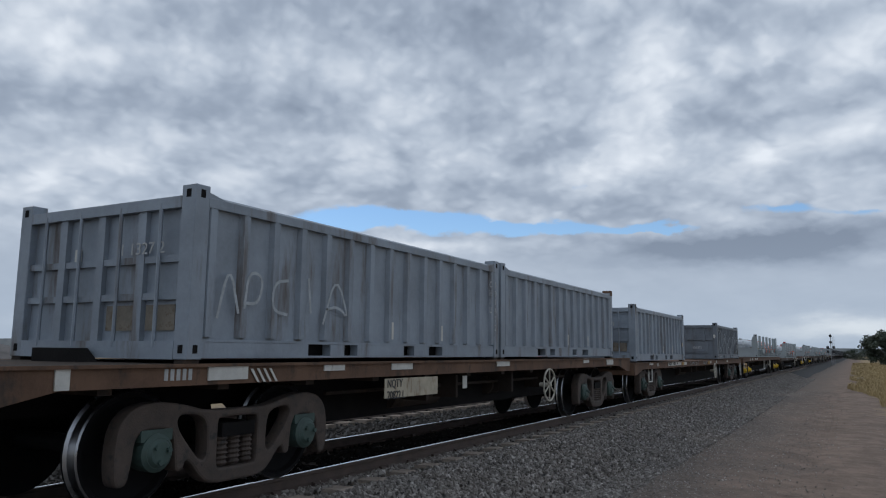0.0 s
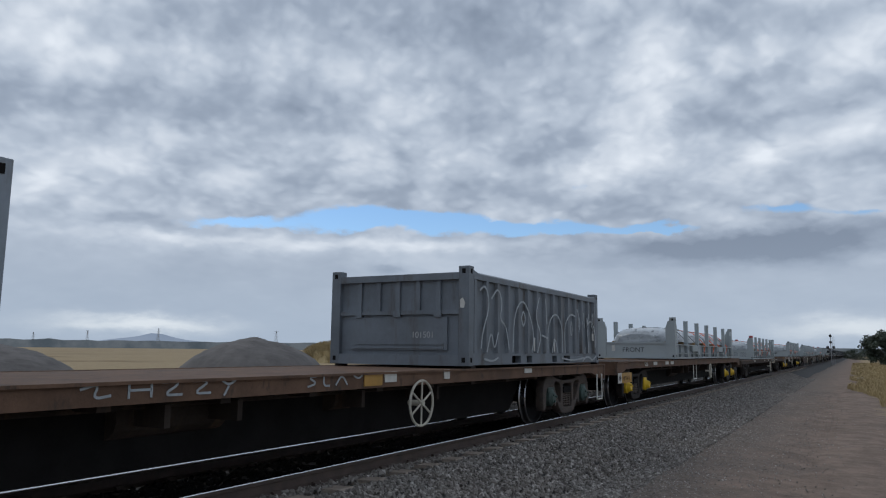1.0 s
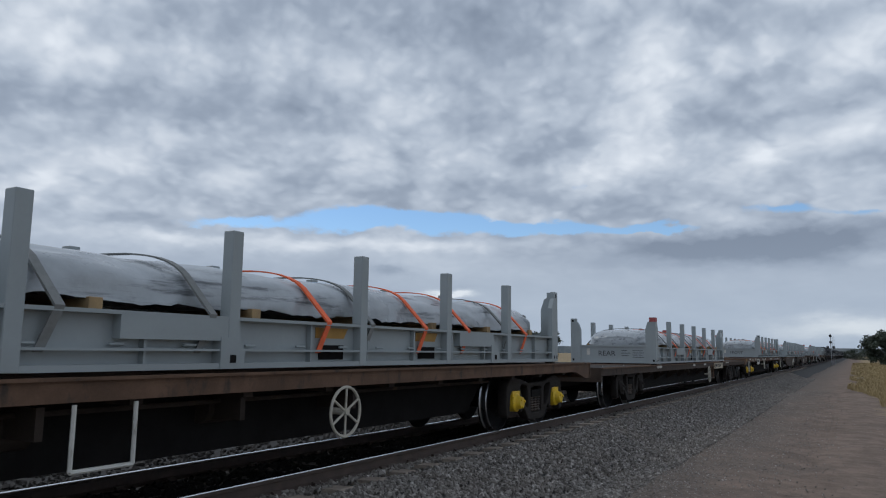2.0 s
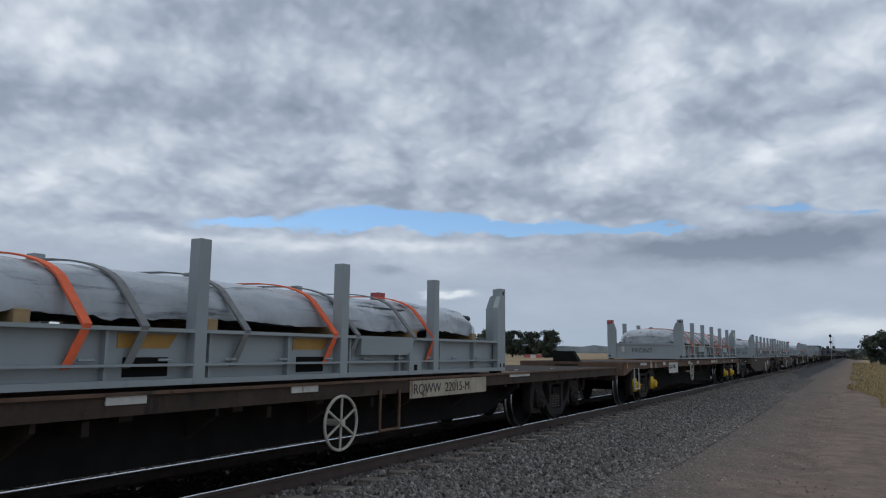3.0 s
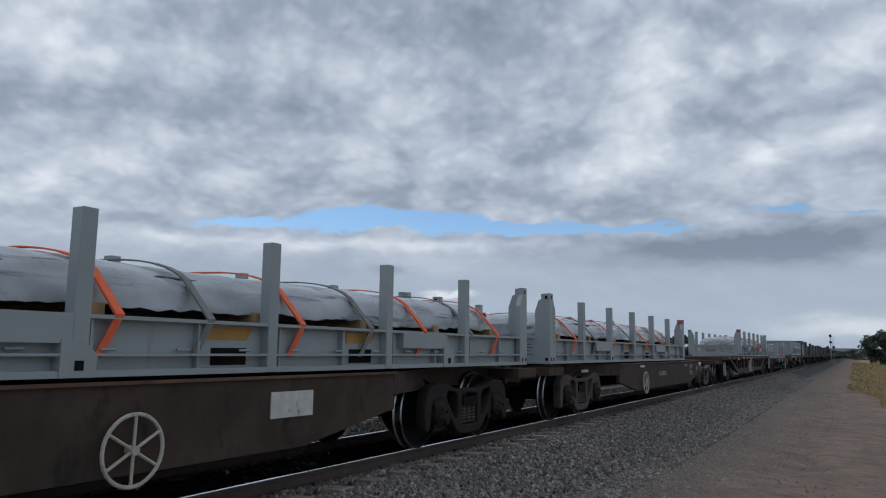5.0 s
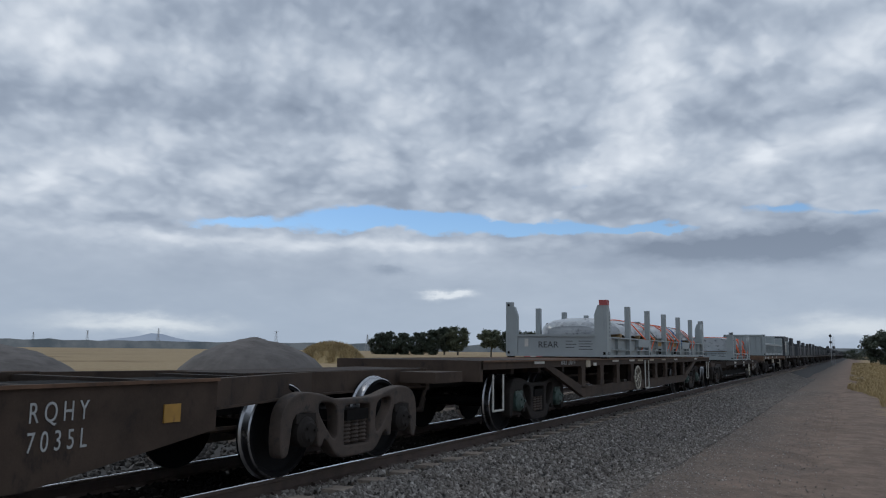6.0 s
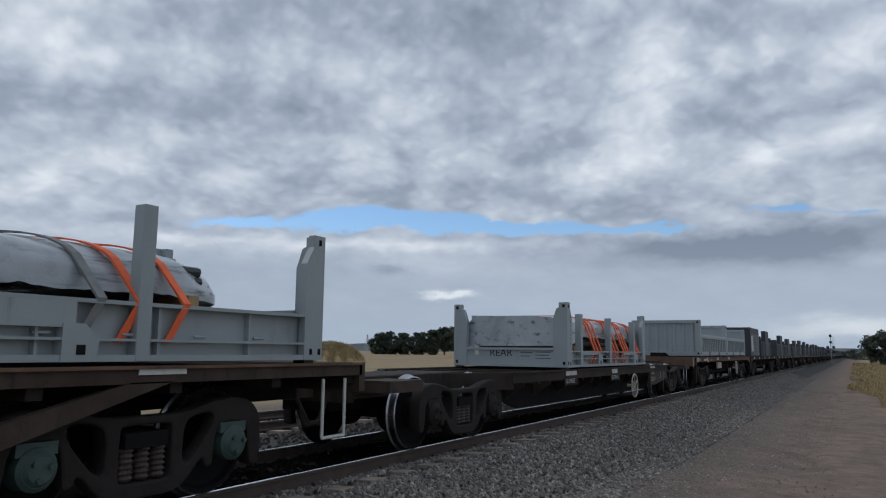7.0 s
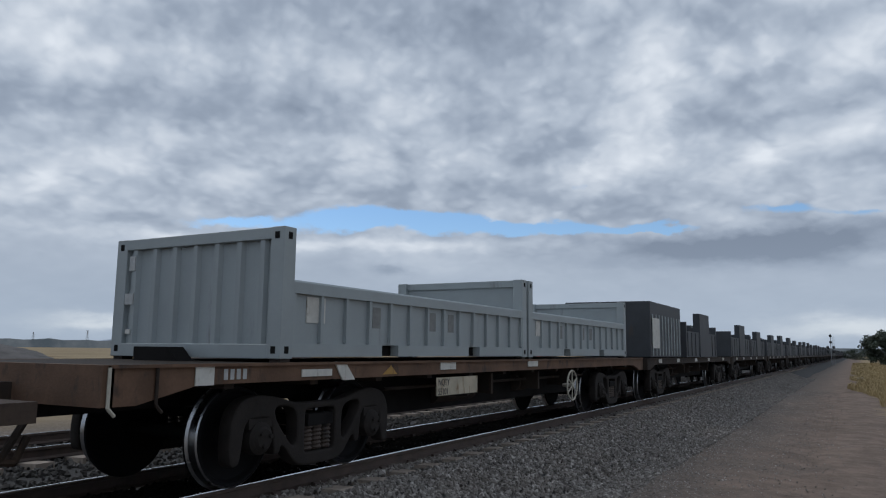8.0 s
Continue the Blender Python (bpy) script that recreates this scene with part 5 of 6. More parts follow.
# fifth wagon
w = wagon("brown flat wagon with yellow bearing caps and a white number board", 83.25, 102.85, 1.065, 85.76, 100.47, "thin", "rust", belly=0.24, cap="yellow", dark=True, planks=True, locks=(90.6, 102.35), stop=(0.2, 0.25))
hand_wheel(w, 8.0, 0.71)
board(w, 4.85, 6.05, 0.72, 1.02, "white")
words("RQSY 34340C", 0.16, M["ink"], w, on_side(1.287, 4.9, 0.85), stretch=0.85)
board(w, 0.3, 0.42, 0.92, 1.07, "ochre")
board(w, 1.6, 2.2, 0.98, 1.06, "white")
flag_bars(w, 3.1, 0.90, 3)
board(w, 2.62, 2.82, 0.90, 1.08, "cream")
board(w, 4.1, 4.4, 0.95, 1.05, "white")
for y in (7.7, 9.2, 12.1, 12.6, 13.1, 17.3):
    board(w, y, y + 0.35, 0.95, 1.05, "white" if y != 13.1 else "cream")
ladder(w, 0.95, 0.42, 0.92, 0.42)
ladder(w, 18.95, 0.42, 0.9, 0.36, colour="wheel_paint")
spray(w, [[(14.9, 1.02), (14.9, 0.94)], [(15.1, 0.94), (15.15, 1.03), (15.25, 0.98), (15.12, 0.98), (15.28, 0.93)], [(15.4, 1.02), (15.4, 0.94), (15.55, 0.96), (15.55, 1.02)],
          [(15.75, 1.01), (15.65, 0.97), (15.75, 0.94), (15.8, 0.98)], [(15.9, 1.03), (15.9, 0.94), (16.0, 0.97)], [(16.1, 1.02), (16.18, 0.94), (16.3, 1.03)], [(16.45, 1.01), (16.55, 1.01), (16.45, 0.94), (16.55, 0.94)]], 1.2735, width=0.02)
c = flat_rack("light grey cargo rack lettered FRONT with a red post cap", 90.5, 1.10, caps=(("f", -1),), word="FRONT")
b = bundle("long plastic-wrapped steel bundle with orange straps and yellow marks", 90.7, 1.55, 11.7, 0.9, 0.5, 8)
for y, k in ((1.1, "strap_orange"), (1.5, "strap_grey"), (2.6, "strap_orange"), (3.3, "strap_grey"), (4.7, "strap_grey"), (6.0, "strap_orange"), (1.9, "strap_khaki"), (7.0, "strap_orange"), (7.5, "strap_grey"), (8.7, "strap_orange"), (9.2, "strap_grey"), (9.9, "strap_orange")):
    strap(b, y + 0.15, k, 0.9, 0.5, 0.1)

# sixth and seventh: a skeletal pair
for u0, u1, b1, b2, hw in ((103.35, 122.1, 105.45, 119.9, 10.7), (122.7, 141.45, 124.9, 139.2, 6.6)):
    w = wagon("dark skeletal container wagon with deep plain sides", u0, u1, 1.045, b1, b2, "deep", "umber", cap="dark", dark=u0 < 110, locks=(u0 + (6.5 if u0 < 110 else 0.25), u0 + (18.2 if u0 < 110 else 12.0)))
    hand_wheel(w, hw, 0.55, 0.26)
    board(w, 1.7, 2.1, 0.90, 0.95, "cream")
    board(w, 6.3, 6.7, 0.93, 0.98, "white")
    if u0 < 110:
        board(w, 12.2, 12.8, 0.66, 0.9, "white")
words("R Q H Y\n7 0 3 5 L", 0.19, M["grime_white"], w, on_side(1.2745, 12.62, 0.80), stretch=0.64)
board(w, 13.7, 13.86, 0.72, 0.86, "ochre")
words("GLORiEZ", 0.17, M["graffiti"], w, on_side(1.2735, 8.3, 0.68), "graffiti", 1.3)
words("GLORiEZ", 0.10, M["graffiti"], w, on_side(1.2735, 11.75, 0.88), "graffiti", 1.2)
flat_rack("light grey cargo rack lettered REAR", 109.74, 1.08)
b = bundle("humped plastic-wrapped steel bundle on a rack", 109.85, 1.53, 11.5, 0.9, 0.48, 11)
for y, k in ((1.6, "strap_orange"), (2.2, "strap_grey"), (3.5, "strap_orange"), (4.4, "strap_grey"), (5.6, "strap_orange"), (6.8, "strap_grey"), (8.0, "strap_orange"), (9.3, "strap_grey"), (10.2, "strap_orange")):
    strap(b, y + 0.35, k, 0.9, 0.48, 0.12)
flat_rack("light grey cargo rack with a red rear cap", 122.85, 1.08, caps=(("r", 1),))
b = bundle("plastic-wrapped steel bundle chalked with 27.2", 123.2, 1.53, 10.7, 0.9, 0.47, 13)
for y, k in ((0.9, "strap_orange"), (2.2, "strap_grey"), (3.6, "strap_orange"), (5.2, "strap_grey"), (6.6, "strap_orange"), (8.35, "strap_orange"), (8.5, "strap_grey"), (9.45, "strap_orange")):
    strap(b, y, k, 0.9, 0.47, 0.08)
words("27.2", 0.26, M["grime_white"], b, Matrix.Translation((0.945, 7.35, 0.24)) @ Matrix.Rotation(radians(-14), 4, "Y") @ SIDE, stretch=1.4)

# eighth wagon: open side girders
w = wagon("brown flat wagon with windowed side girders and a cream hand wheel", 142.0, 161.1, 1.155, 144.6, 158.45, "truss", "umber", cap="green", dark=True, planks=True, locks=(148.52, 160.27))
hand_wheel(w, 8.56, 0.70)
ladder(w, 0.35, 0.42, 0.95, 0.36)
ladder(w, 9.45, 0.42, 1.1, 0.36, )
ladder(w, 18.4, 0.42, 1.0, 0.36)
words("RKKY  2787 H", 0.13, M["grime_white"], w, on_side(1.2745, 3.3, 1.06), stretch=1.0)
board(w, 4.75, 5.0, 1.0, 1.16, "cream")
board(w, 5.2, 5.4, 1.02, 1.08, "white")
for y, k in ((2.0, "white"), (6.6, "white"), (8.0, "white"), (8.8, "cream"), (10.0, "cream"), (11.4, "cream"), (13.0, "white"), (16.2, "white")):
    board(w, y, y + 0.45, 1.09, 1.15, k)
flat_rack("light grey cargo rack lettered REAR with a red post cap", 148.42, 1.19, caps=(("f", 1),))
b = bundle("sagging plastic-wrapped steel bundle with many orange straps", 149.6, 1.64, 9.9, 0.9, 0.47, 17)
for y, k in ((1.5, "strap_orange"), (2.4, "strap_orange"), (2.8, "strap_grey"), (4.2, "strap_orange"), (4.6, "strap_orange"), (5.3, "strap_orange"), (5.7, "strap_blue"), (6.9, "strap_grey"), (7.2, "strap_orange"), (7.6, "strap_orange")):
    strap(b, y + 0.3 + y * 0.12, k, 0.9, 0.47, 0.14)

# ninth wagon: short rack
w = wagon("dark skeletal container wagon with a white hand wheel", 161.7, 179.5, 0.965, 163.85, 177.5, "deep", "rust_dark", inset=True, cap="dark", dark=True, locks=(167.97, 173.8))
hand_wheel(w, 10.6, 0.52)
board(w, 5.9, 6.5, 0.86, 0.94, "white")
board(w, 8.9, 9.3, 0.84, 0.93, "white")
board(w, 12.4, 12.9, 0.9, 0.95, "white")
for y in (5.88, 8.85):
    board(w, y - 0.04, y + 0.66, 0.68, 0.83, "rust_dark", 1.278)
    words("GLORiEZ", 0.11, M["graffiti"], w, on_side(1.282, y, 0.72), "graffiti", 1.2)
bm = bmesh.new()
prism(bm, [(12.45, 0.92), (14.40, 0.92), (14.40, 0.60), (13.1, 0.47), (12.45, 0.45)], "x", 1.20, 1.262)
part("side_panel", bm, M["umber"], w, "dark brown lettered side panel")
words("CQE", 0.16, M["grime_white"], w, on_side(1.2645, 12.55, 0.74))
words("2123 V", 0.16, M["grime_white"], w, on_side(1.2645, 12.53, 0.56))
for y0, y1, z0, z1 in ((13.60, 13.62, 0.62, 0.88), (14.01, 14.03, 0.62, 0.88), (13.60, 14.03, 0.88, 0.90)):
    board(w, y0, y1, z0, z1, "grime_white", 1.2665, "frame_line")
flat_rack("short light grey cargo rack lettered REAR", 167.87, 1.0, 5.98, (0.86, 2.87, 4.9), 1.24, 1.05, 0.32)
b = bundle("tall plastic-wrapped bundle with groups of orange straps", 168.05, 1.32, 5.7, 0.95, 0.66, 23, boxy=True)
for y in (1.0, 1.2, 1.45, 2.3, 2.5, 2.75, 3.2, 3.4, 3.6, 4.25, 4.45, 4.6):
    strap(b, y + 0.25, "strap_orange", 0.95, 0.66, 0.16, 0.07, boxy=True)

# tenth wagon: two open bins
w = wagon("rusty brown container flat wagon carrying two pale bins", 180.0, 195.35, 1.165, 182.65, 193.2, "thin", "rust", dark=True, cap="dark", planks=True, locks=(181.97, 187.83, 188.12, 193.98), stop=(1.6, 0.14))
hand_wheel(w, 9.85, 0.68)
board(w, 0.80, 1.0, 0.99, 1.165, "white")
bars(w, 1.12, 1.42, 1.03, 1.12, 4)
board(w, 2.13, 2.60, 1.03, 1.10, "white")
bm = bmesh.new()
prism(bm, [(2.64, 1.17), (2.82, 1.17), (3.0, 0.98), (2.78, 0.98)], "x", 1.273, 1.288)
part("plate", bm, M["white"], w, "pale slanted corner plate")
bm = bmesh.new()
prism(bm, [(3.55, 1.02), (3.85, 1.02), (3.72, 1.12)], "x", 1.272, 1.276)
part("mark", bm, M["ochre"], w)
board(w, 4.88, 5.30, 1.05, 1.165, "white")
board(w, 4.78, 5.95, 0.72, 0.95, "cream")
words("NQTY\n55101", 0.12, M["ink"], w, on_side(1.287, 4.82, 0.85), stretch=0.9)
board(w, 7.83, 8.25, 1.05, 1.16, "white")
for y in (0.0, 0.42):
    bm = bmesh.new()
    pipe(bm, [(1.285, y, 1.15), (1.285, y, 0.86), (1.285, y + 0.06, 0.80)], 0.014)
    part("grab_rail", bm, M["wheel_paint"] if y == 0.0 else M["rust_dark"], w)
for u, lab in ((181.87, "pale grey open bin with tall ribbed ends"), (188.02, "pale grey open bin with low sides")):
    c = hungry_skip(lab, u, 1.20)
    board(c, 0.42, 0.72, 0.36, 0.62, "white", 1.18, "plate")
    for x, zz, wd, ht in ((-1.0, 0.93, 0.09, 0.16), (-1.04, 0.56, 0.13, 0.12), (-1.0, 0.24, 0.07, 0.05)):
        bm = bmesh.new()
        box(bm, x, x + wd, 0.0, 0.062, zz, zz + ht)
        part("plate", bm, M["white" if ht < 0.1 else "grime_white"], c)
    for y in (1.6, 2.9, 3.4):
        board(c, y, y + 0.16, 0.34, 0.58, "strap_grey", 1.1745, "worn_patch")

# the far wagons: dark boxes and panels, on into the distance
far = wagon("far-off dark flat wagon in the train", 195.95, 210.5, 1.15, 198.0, 208.5, "thin", "rust_dark", cap="dark", dark=True, rolls=False)
for y in (1.2, 3.6, 6.5, 9.0, 12.4):
    board(far, y, y + 0.35, 1.02, 1.13, "white")


def slatted_box(label, u0, z, L, h, w=1.2, vents=True):
    """A dark steel box with barred vents in its side."""
    c = thing("dark_box", label, "container", "dark boxes on the train")
    c.matrix_basis = pose(0, u0, z)
    bm = bmesh.new()
    box(bm, -w, w, 0, L, 0.0, h)
    part("shell", bm, M["box_dark"], c, bevel=0.02)
    bm = bmesh.new()
    for i in range(10):
        y = 0.25 + (L - 0.5) * i / 9
        box(bm, w - 0.005, w + 0.02, y - 0.05, y + 0.02, 0.05, h - 0.35 if vents else h - 0.05)
    part("bar", bm, M["grey"] if vents else M["box_dark"], c)
    if vents:
        bm = bmesh.new()
        box(bm, w + 0.02, w + 0.03, 0.15, 0.95, 0.25, h - 0.45)
        part("panel", bm, M["white"], c)
    TRAIN.append((c, u0))
    return c


def panel_bin(label, u0, z, tall, L=6.0, h=0.85):
    """A low dark bin whose upright end sheet stands above its sides."""
    c = thing("dark_bin", label, "container", "dark boxes on the train")
    c.matrix_basis = pose(0, u0, z)
    bm = bmesh.new()
    for s in (-1, 1):
        a, b = sorted((s * 1.16, s * 1.2))
        box(bm, a, b, 0.1, L - 0.1, 0.0, h)
        for i in range(9):
            y = 0.3 + (L - 0.6) * i / 8
            a, b = sorted((s * 1.19, s * 1.22))
            box(bm, a, b, y - 0.03, y + 0.03, 0.03, h - 0.05)
    box(bm, -1.16, 1.16, 0.1, L - 0.1, 0.0, 0.05)
    part("side_wall", bm, M["box_dark"], c)
    for y in (0.0, L - 0.12):
        bm = bmesh.new()
        box(bm, -1.21, 1.21, y, y + 0.12, 0.0, tall * 0.75)
        part("end_wall", bm, M["box_dark"], c)
    for x in (1.0, -1.23):
        bm = bmesh.new()
        box(bm, x, x + 0.23, L * 0.4, L * 0.4 + 1.9, 0.0, tall)
        part("tall_panel", bm, M["box_dark"], c)
    TRAIN.append((c, u0))
    return c


slatted_box("dark box with barred side vents and a pale panel", 196.6, 1.17, 4.0, 1.52)
panel_bin("low dark bin with a tall upright panel", 201.4, 1.17, 1.52)
far_bins = [panel_bin("row of far-off dark bins on the train", 0, 0, h, 6.9) for h in (1.48, 1.36)]
for k in range(26):
    u = 211.2 + k * 15.3
    wg = copy_thing(far, pose(0, u, 0))
    TRAIN.append((wg, u))
    for j in range(2):
        src = far_bins[(k + j) % 2]
        cb = copy_thing(src, pose(0, u + 0.25 + j * 7.1, 1.17))
        TRAIN.append((cb, u + 0.25 + j * 7.1))
for src in far_bins:          # the patterns take the last two places
    i = next(n for n, row in enumerate(TRAIN) if row[0] == src)
    u = 609.5 + 7.1 * far_bins.index(src)
    src.matrix_basis = pose(0, u, 1.17)
    TRAIN[i] = (src, u)
wg = copy_thing(far, pose(0, 609.2, 0))
TRAIN.append((wg, 609.2))


# ---------------------------------------------------------------- behind and beside the line
def heap(name, x, y, rx, ry, h, material, label, category, seed, peak=1.2, rough=0.12):
    bm = bmesh.new()
    n, m = 26, 56
    rows = []
    for i in range(n + 1):
        r = i / n
        row = []
        for j in range(m):
            a = 2 * math.pi * j / m
            k = 1 + 0.12 * noise.noise(Vector((math.cos(a) * 1.5, math.sin(a) * 1.5, seed)))
            px, py = x + rx * r * k * math.cos(a), y + ry * r * k * math.sin(a)
            f = max(0.0, 1 - r ** peak)
            pz = -0.8 + h * (0.22 * f + 0.78 * (1 - math.exp(-2.2 * f)) / 0.89) + rough * noise.noise(Vector((px * 0.9, py * 0.9, seed))) * (1.0 if i < n else 0) + rough * 0.5 * noise.noise(Vector((px * 3, py * 3, seed)))
            row.append(bm.verts.new((px, py, pz)))
        rows.append(row)
    for a, b in zip(rows, rows[1:]):
        for j in range(m):
            bm.faces.new((a[j], b[j], b[(j + 1) % m], a[(j + 1) % m]))
    bmesh.ops.remove_doubles(bm, verts=bm.verts[:], dist=0.001)
    return solid(name, bm, material, label, category, smooth=False)


heap("rock_mound", -39.7, 48.5, 6.7, 6.0, 3.0, M["pile"], "dark conical heap of crushed rock beside the railway", "mound", 1.0)
heap("rock_mound", -46.0, 29.5, 6.3, 5.6, 2.2, M["pile"], "low dark heap of crushed rock at the paddock edge", "mound", 2.0)
heap("earth_mound", -62.5, 89.0, 5.6, 5.0, 2.7, M["dry_grass"], "grassy yellow earth mound in the paddock", "mound", 3.0, 1.2, 0.8)


def blades(name, n, place, tall, label, seed):
    """Dry grass: bent narrow blades, joined."""
    rng = np.random.default_rng(seed)
    x, y, z = place(rng, n)
    n = len(x)
    h = tall * rng.uniform(0.4, 1.2, n)
    a = rng.uniform(0, 2 * np.pi, n)
    lean = rng.uniform(0.05, 0.6, n) * h
    wd = 0.008 + 0.010 * rng.random(n) + y * 0.00018
    dx, dy = np.cos(a), np.sin(a)
    b = np.stack([x, y, z - 0.02], -1)
    mid = b + np.stack([dx * lean * 0.3, dy * lean * 0.3, h * 0.6], -1)
    tip = b + np.stack([dx * lean, dy * lean, h], -1)
    o = np.stack([-dy * wd, dx * wd, 0 * wd], -1)
    p = np.stack([b - o, b + o, mid - o * 0.7, mid + o * 0.7, tip], 1)
    f = np.array([(0, 1, 3), (0, 3, 2), (2, 3, 4)])[None] + 5 * np.arange(n)[:, None, None]
    me = bpy.data.meshes.new(name)
    me.from_pydata(p.reshape(-1, 3).tolist(), [], f.reshape(-1, 3).tolist())
    me.materials.append(M["dry_grass"])
    return tagged(new(name, me), label, "grass", kind="stuff")


def verge(rng, n):
    y = 33 + 150 * rng.random(n) ** 1.3
    x = 6.0 + np.abs(rng.normal(0, 2.8, n)) + 0.5 * np.sin(y * 0.35) + 1.2 * np.maximum(0, (42 - y) / 9)
    return x, y, np.full(n, -0.64)


def mound_grass(rng, n):
    a, r = rng.uniform(0, 2 * np.pi, n), np.sqrt(rng.random(n))
    return -62.5 + 5.2 * r * np.cos(a), 89 + 5.0 * r * np.sin(a), -0.8 + 2.7 * (1 - np.exp(-2.2 * np.maximum(0, 1 - r ** 1.2))) / 0.89


blades("verge_grass", 30000, verge, 0.33, "tall bleached grass along the dirt track", 11)
blades("mound_grass", 12000, mound_grass, 0.75, "dry yellow grass over the mound", 12)


def tree(x, y, h, spread, seed, label, leaf="leaf", low=0.3, clumps=46, base=-0.8):
    rng = random.Random(seed)
    t = thing("tree", label, "tree", "trees beyond the paddock")
    t.matrix_basis = pose(x, y, base)
    bm = bmesh.new()
    tops = []
    cyl(bm, (0, 0, -0.1), (0.1, 0.05, h * 0.45), h * 0.035, 9, h * 0.022)
    for i in range(7):
        a = i * 2.4 + rng.random()
        r = spread * rng.uniform(0.4, 0.8)
        z0, z1 = h * rng.uniform(low * 0.8, 0.45), h * rng.uniform(0.55, 0.85)
        mid = (r * 0.45 * math.cos(a), r * 0.45 * math.sin(a), (z0 + z1) / 2)
        tip = (r * math.cos(a), r * math.sin(a), z1)
        cyl(bm, (0.05, 0, z0), mid, h * 0.014, 6, h * 0.010)
        cyl(bm, mid, tip, h * 0.010, 6, h * 0.004)
        tops.append(tip)
    part("trunk", bm, M["bark"], t)
    rnd = np.random.default_rng(seed)
    cs = []
    for i in range(clumps):
        u, v = rng.random(), rng.random() * 2 * math.pi
        zz = low + (0.97 - low) * rng.random()
        prof = math.sqrt(max(0.05, 1 - ((zz - (low + 0.97) / 2) / ((0.97 - low) / 2 + 0.02)) ** 2))
        r = spread * prof * math.sqrt(u) * rng.uniform(0.8, 1.1)
        cs.append((r * math.cos(v), r * math.sin(v), zz * h, spread * rng.uniform(0.16, 0.3)))
    pts, per = [], 120
    for cx, cy, cz, cr in cs:
        d = rnd.normal(size=(per, 3))
        d /= np.linalg.norm(d, axis=1, keepdims=True)
        d *= (rnd.random((per, 1)) ** 0.5) * cr * np.array([1.15, 1.15, 0.75])
        pts.append(d + (cx, cy, cz))
    pts = np.concatenate(pts)
    k = len(pts)
    s = h * 0.028
    tri = rnd.normal(size=(k, 3, 3)) * s + pts[:, None, :]
    me = bpy.data.meshes.new("crown")
    me.from_pydata(tri.reshape(-1, 3).tolist(), [], np.arange(3 * k).reshape(-1, 3).tolist())
    me.materials.append(M[leaf])
    share("crown", me, t)
    return t


for i, (x, y, h, sp, lab, lf, low) in enumerate((
        (-174, 268, 9.0, 4.6, "dense dark gum tree in a windbreak", "leaf", 0.02), (-169, 270, 9.6, 4.8, "dense dark gum tree in a windbreak", "leaf", 0.02),
        (-164, 273, 9.0, 4.8, "dense dark gum tree in a windbreak", "leaf", 0.02), (-159, 276, 9.4, 5.0, "dark gum tree in a windbreak", "leaf", 0.02),
        (-154, 279, 10.4, 4.6, "tall ragged gum tree in a windbreak", "leaf", 0.05), (-149, 281, 11.6, 5.0, "tall ragged gum tree with open crown", "leaf", 0.18),
        (-143, 282, 11.8, 5.6, "tall spreading gum tree at the end of a windbreak", "leaf_pale", 0.22),
        (-105, 235, 9.0, 4.6, "lone gum tree with a bare forked trunk", "leaf_pale", 0.42), (-93, 226, 8.5, 4.6, "rounded dark gum tree", "leaf", 0.15),
        (-86, 224, 8.0, 4.6, "rounded dark gum tree", "leaf", 0.1), (-79, 222, 8.5, 5.0, "broad dark gum tree", "leaf", 0.08), (-58, 262, 8.0, 5.0, "dark gum tree beyond the train", "leaf", 0.1),
        (-48, 270, 8.0, 5.5, "dark gum tree beyond the train", "leaf", 0.1))):
    tree(x, y, h, sp, 30 + i, lab, lf, low, 64)
tree(11.5, 160, 6.3, 4.0, 77, "dense rounded dark tree beside the dirt track", "leaf", 0.06, 90, -0.65)
for i, (x, y) in enumerate(((6.4, 330), (9.5, 340), (2.6, 420), (13.0, 300))):
    tree(x, y, 4.0, 4.0, 90 + i, "low far-off scrub beside the line", "leaf", 0.03, 30)

# signal mast
sg = thing("signal_mast", "black railway signal mast with lamp heads and a ladder", "railway signal")
sg.matrix_basis = pose(2.35, 150, -0.6)
bm = bmesh.new()
cyl(bm, (0, 0, 0), (0, 0, 5.6), 0.08, 10, 0.06)
part("mast", bm, M["galv"], sg)
for z, x in ((5.2, 0.0), (4.1, 0.0), (3.2, -0.5), (2.4, -0.5), (3.2, 0.45), (2.4, 0.45)):
    bm = bmesh.new()
    cyl(bm, (x, -0.20, z), (x, -0.08, z), 0.24, 18)
    cyl(bm, (x, -0.42, z), (x, -0.20, z), 0.13, 12)
    box(bm, x - 0.16, x + 0.16, -0.1, 0.15, z - 0.22, z + 0.22)
    part("lamp_head", bm, M["signal"], sg)
bm = bmesh.new()
for dx in (0.28, 0.56):
    cyl(bm, (dx, 0.3, 0), (dx, 0.3, 5.2), 0.02, 6)
for i in range(16):
    cyl(bm, (0.28, 0.3, 0.3 + i * 0.3), (0.56, 0.3, 0.3 + i * 0.3), 0.012, 5)
box(bm, -0.7, 0.7, 0.0, 0.5, 1.95, 2.0)
part("ladder", bm, M["galv"], sg)

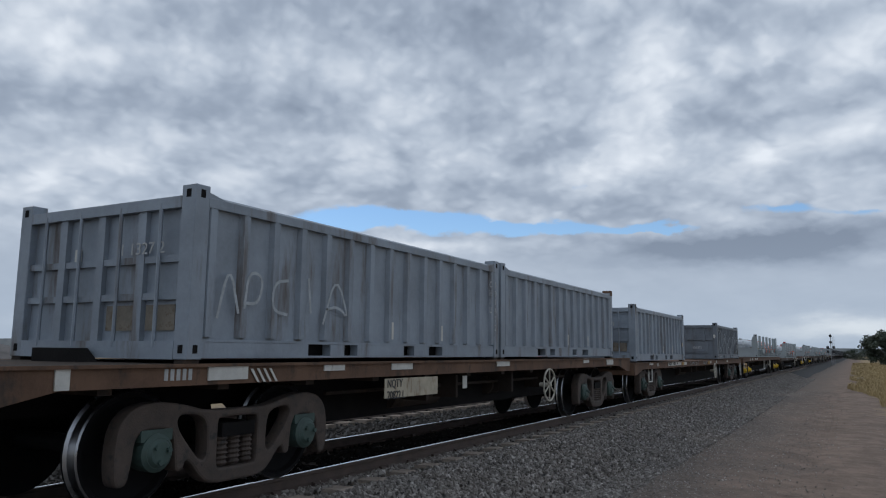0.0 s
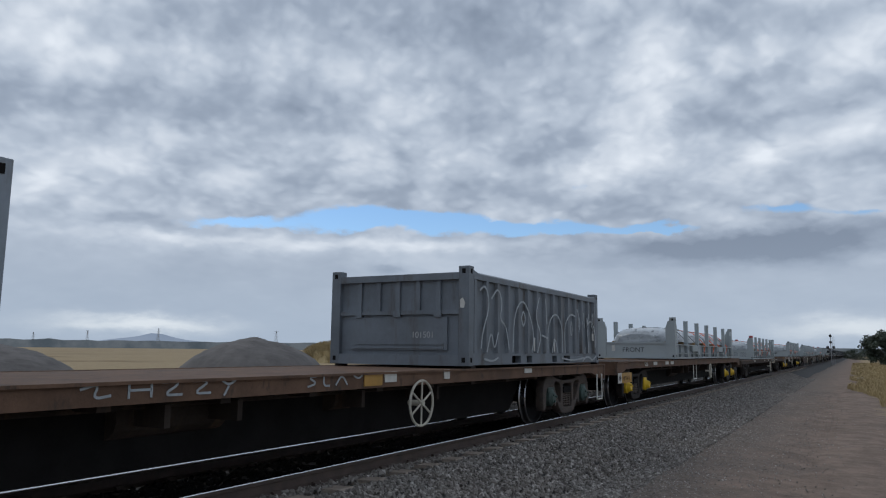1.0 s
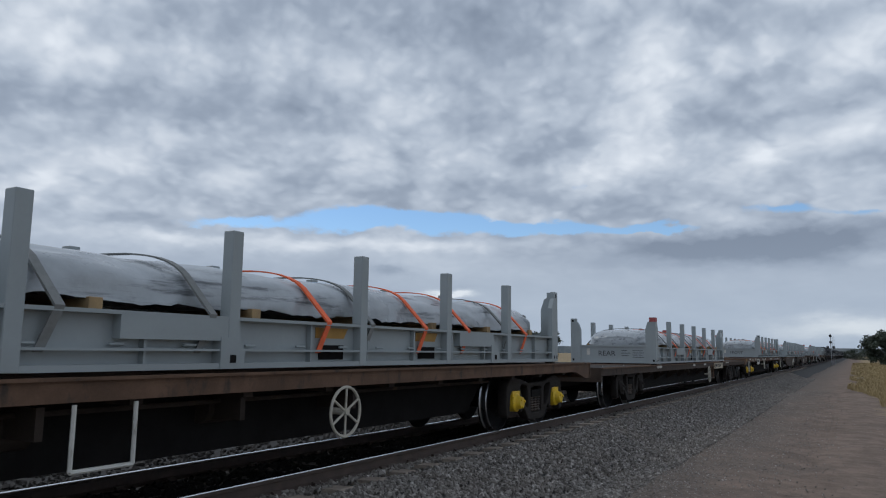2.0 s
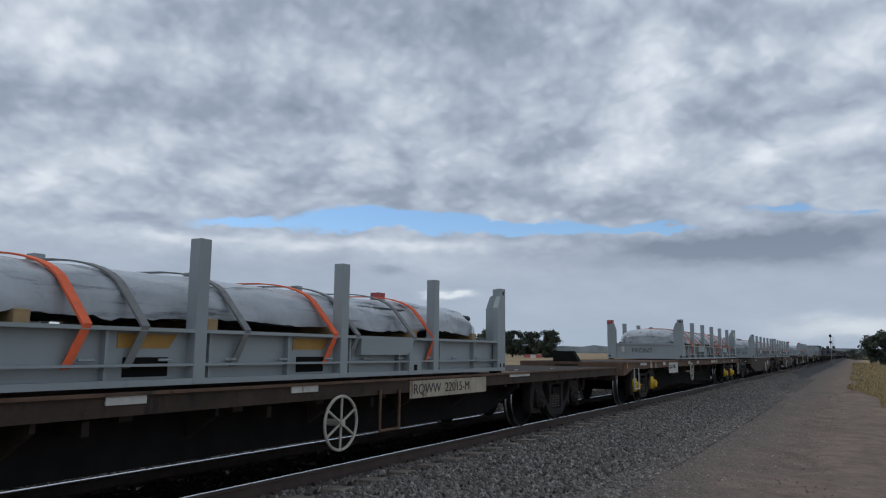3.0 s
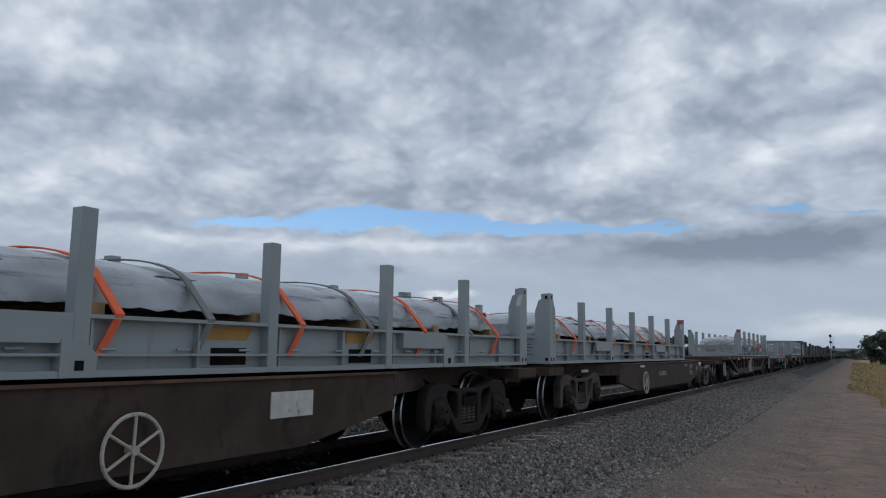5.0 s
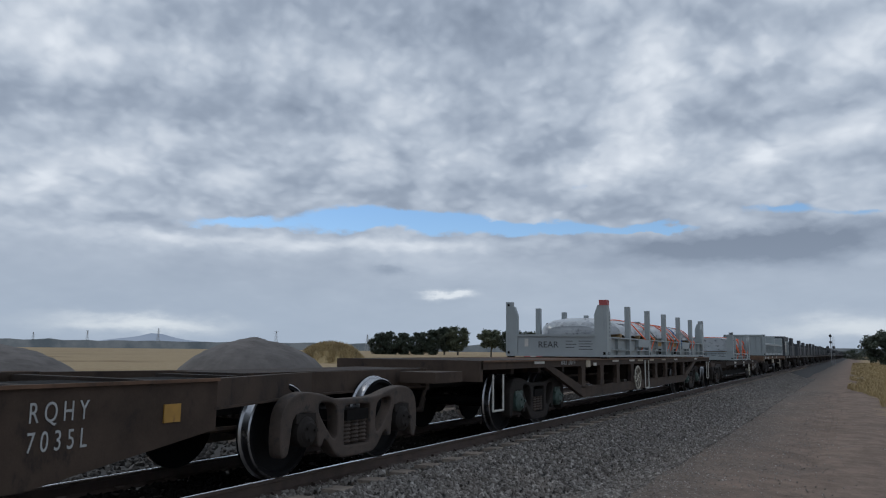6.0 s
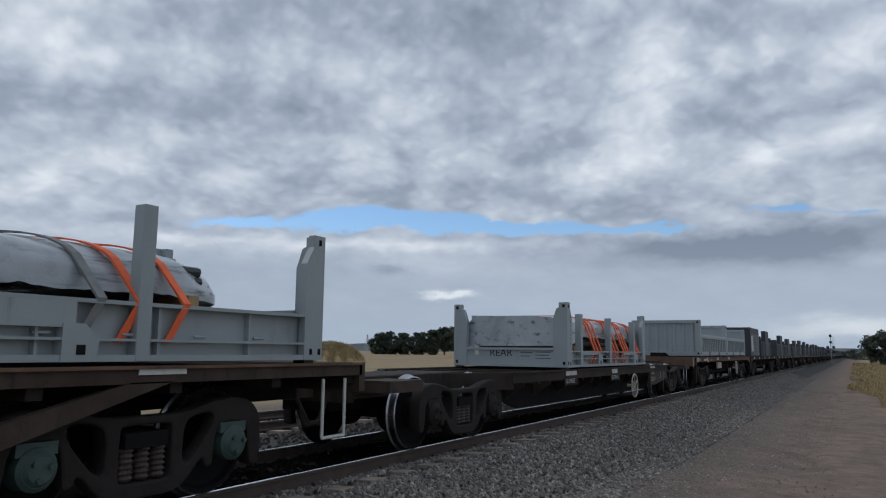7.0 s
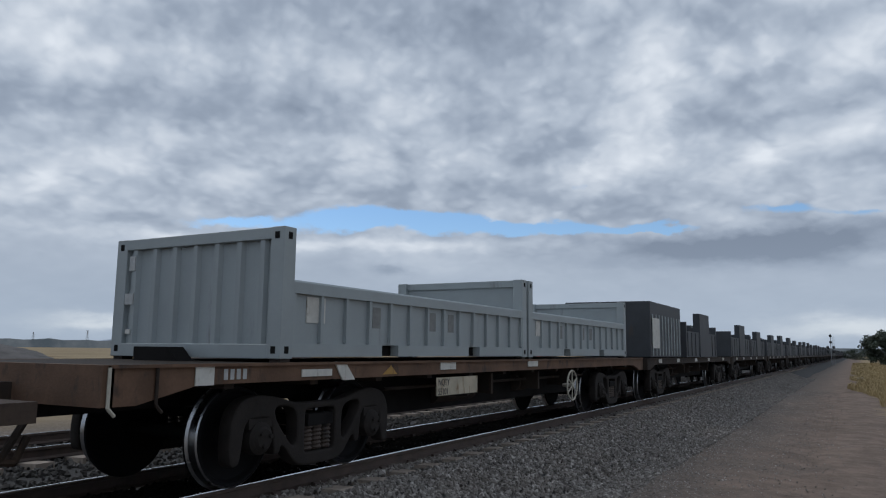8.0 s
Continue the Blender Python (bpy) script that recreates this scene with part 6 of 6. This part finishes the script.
# pale rubbish by the track, and a red and white barrier far across the paddock
bm = bmesh.new()
prism(bm, [(5.95, -0.60), (6.5, -0.62), (6.55, -0.50), (6.3, -0.42), (6.05, -0.47)], "y", 66, 67.2)
solid("rubbish", bm, M["white"], "crumpled pale sheet lying beside the dirt track", "rubbish")
br = thing("barrier", "red and white water-filled barrier in the paddock", "barrier")
br.matrix_basis = pose(-81.5, 216, -0.8)
for k, c in ((0, "red"), (1, "white"), (2, "red")):
    bm = bmesh.new()
    prism(bm, [(-0.3, 0), (0.3, 0), (0.12, 0.5), (0.12, 1.1), (-0.12, 1.1), (-0.12, 0.5)], "y", -0.9, 0.9)
    sgm = part("segment", bm, M[c], br)
    sgm.matrix_basis = pose(-1.9 + k * 1.9, 0, 0, 0, 0, 90)


# the far horizon
def ridge(name, az0, az1, dist, hfun, material, label):
    bm = bmesh.new()
    n = 120
    prev = None
    for i in range(n + 1):
        a = radians(az0 + (az1 - az0) * i / n)
        h = hfun(az0 + (az1 - az0) * i / n)
        p, q = dist * math.sin(a), dist * math.cos(a)
        cur = [bm.verts.new((p, q, -6)), bm.verts.new((p, q, h)), bm.verts.new((p * 1.06, q * 1.06, h * 0.9)), bm.verts.new((p * 1.06, q * 1.06, -6))]
        if prev:
            for k in range(4):
                bm.faces.new((prev[k], cur[k], cur[(k + 1) % 4], prev[(k + 1) % 4]))
        prev = cur
    return solid(name, bm, material, label, "backdrop", kind="structure")


def hills(az):
    return 16 + 42 * math.exp(-((az + 50.0) / 1.4) ** 2) + 22 * math.exp(-((az + 52.3) / 1.8) ** 2) + 14 * math.exp(-((az + 47.6) / 1.6) ** 2) + 5 * noise.noise(Vector((az * 0.9, 0, 0)))


def scrub(az):
    return 9.5 + 2.0 * noise.noise(Vector((az * 1.7, 3, 0))) + 1.6 * noise.noise(Vector((az * 7.0, 5, 0)))


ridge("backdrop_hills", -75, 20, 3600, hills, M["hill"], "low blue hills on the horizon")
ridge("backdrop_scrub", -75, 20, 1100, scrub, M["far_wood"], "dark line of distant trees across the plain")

for x, y, h in ((-1020, 860, 34), (-800, 905, 30), (-1150, 820, 30), (-1240, 780, 26), (-620, 900, 24)):
    py = thing("pylon", "lattice power pylon far across the plain", "pylon", "pylons on the plain")
    py.matrix_basis = pose(x, y, -1)
    bm = bmesh.new()
    for sx in (-1, 1):
        for sy in (-1, 1):
            cyl(bm, (sx * 2.6, sy * 2.6, 0), (sx * 0.4, sy * 0.4, h), 0.16, 4)
    for k in range(6):
        z0, z1 = h * k / 6, h * (k + 1) / 6
        r0, r1 = 2.6 - 2.2 * k / 6, 2.6 - 2.2 * (k + 1) / 6
        for s in (-1, 1):
            cyl(bm, (s * r0, -r0, z0), (-s * r1, -r1, z1), 0.09, 4)
            cyl(bm, (r0, s * r0, z0), (r1, -s * r1, z1), 0.09, 4)
    part("tower", bm, M["galv"], py)
    for z in (0.72, 0.85, 0.97):
        bm = bmesh.new()
        cyl(bm, (-4.5, 0, h * z), (4.5, 0, h * z), 0.14, 4)
        part("arm", bm, M["galv"], py)


# ---------------------------------------------------------------- what moves
# seconds, and metres by which the train lags an even pace: it pulls slightly unevenly at first
PACE = ((0.0, 0.0), (0.5, 0.27), (1.0, 0.27), (1.5, -0.1), (2.0, 0.04), (2.5, 0.03), (3.0, 0.0), (5.0, 0.0), (8.0, 0.03))


def motions():
    end = 8.0
    for ob, u in TRAIN:
        z = ob.matrix_basis.translation.z
        walk(ob, [(t, pose(0, u + slack - SPEED * t, z)) for t, slack in PACE])
    turn = SPEED / WHEEL_R
    steps = int(end * FPS)
    for ob, y in SPIN:
        walk(ob, [(i / FPS, Matrix.Translation((0, y, AXLE_Z)) @ Matrix.Rotation(turn * i / FPS, 4, "X")) for i in range(steps + 1)])


motions()
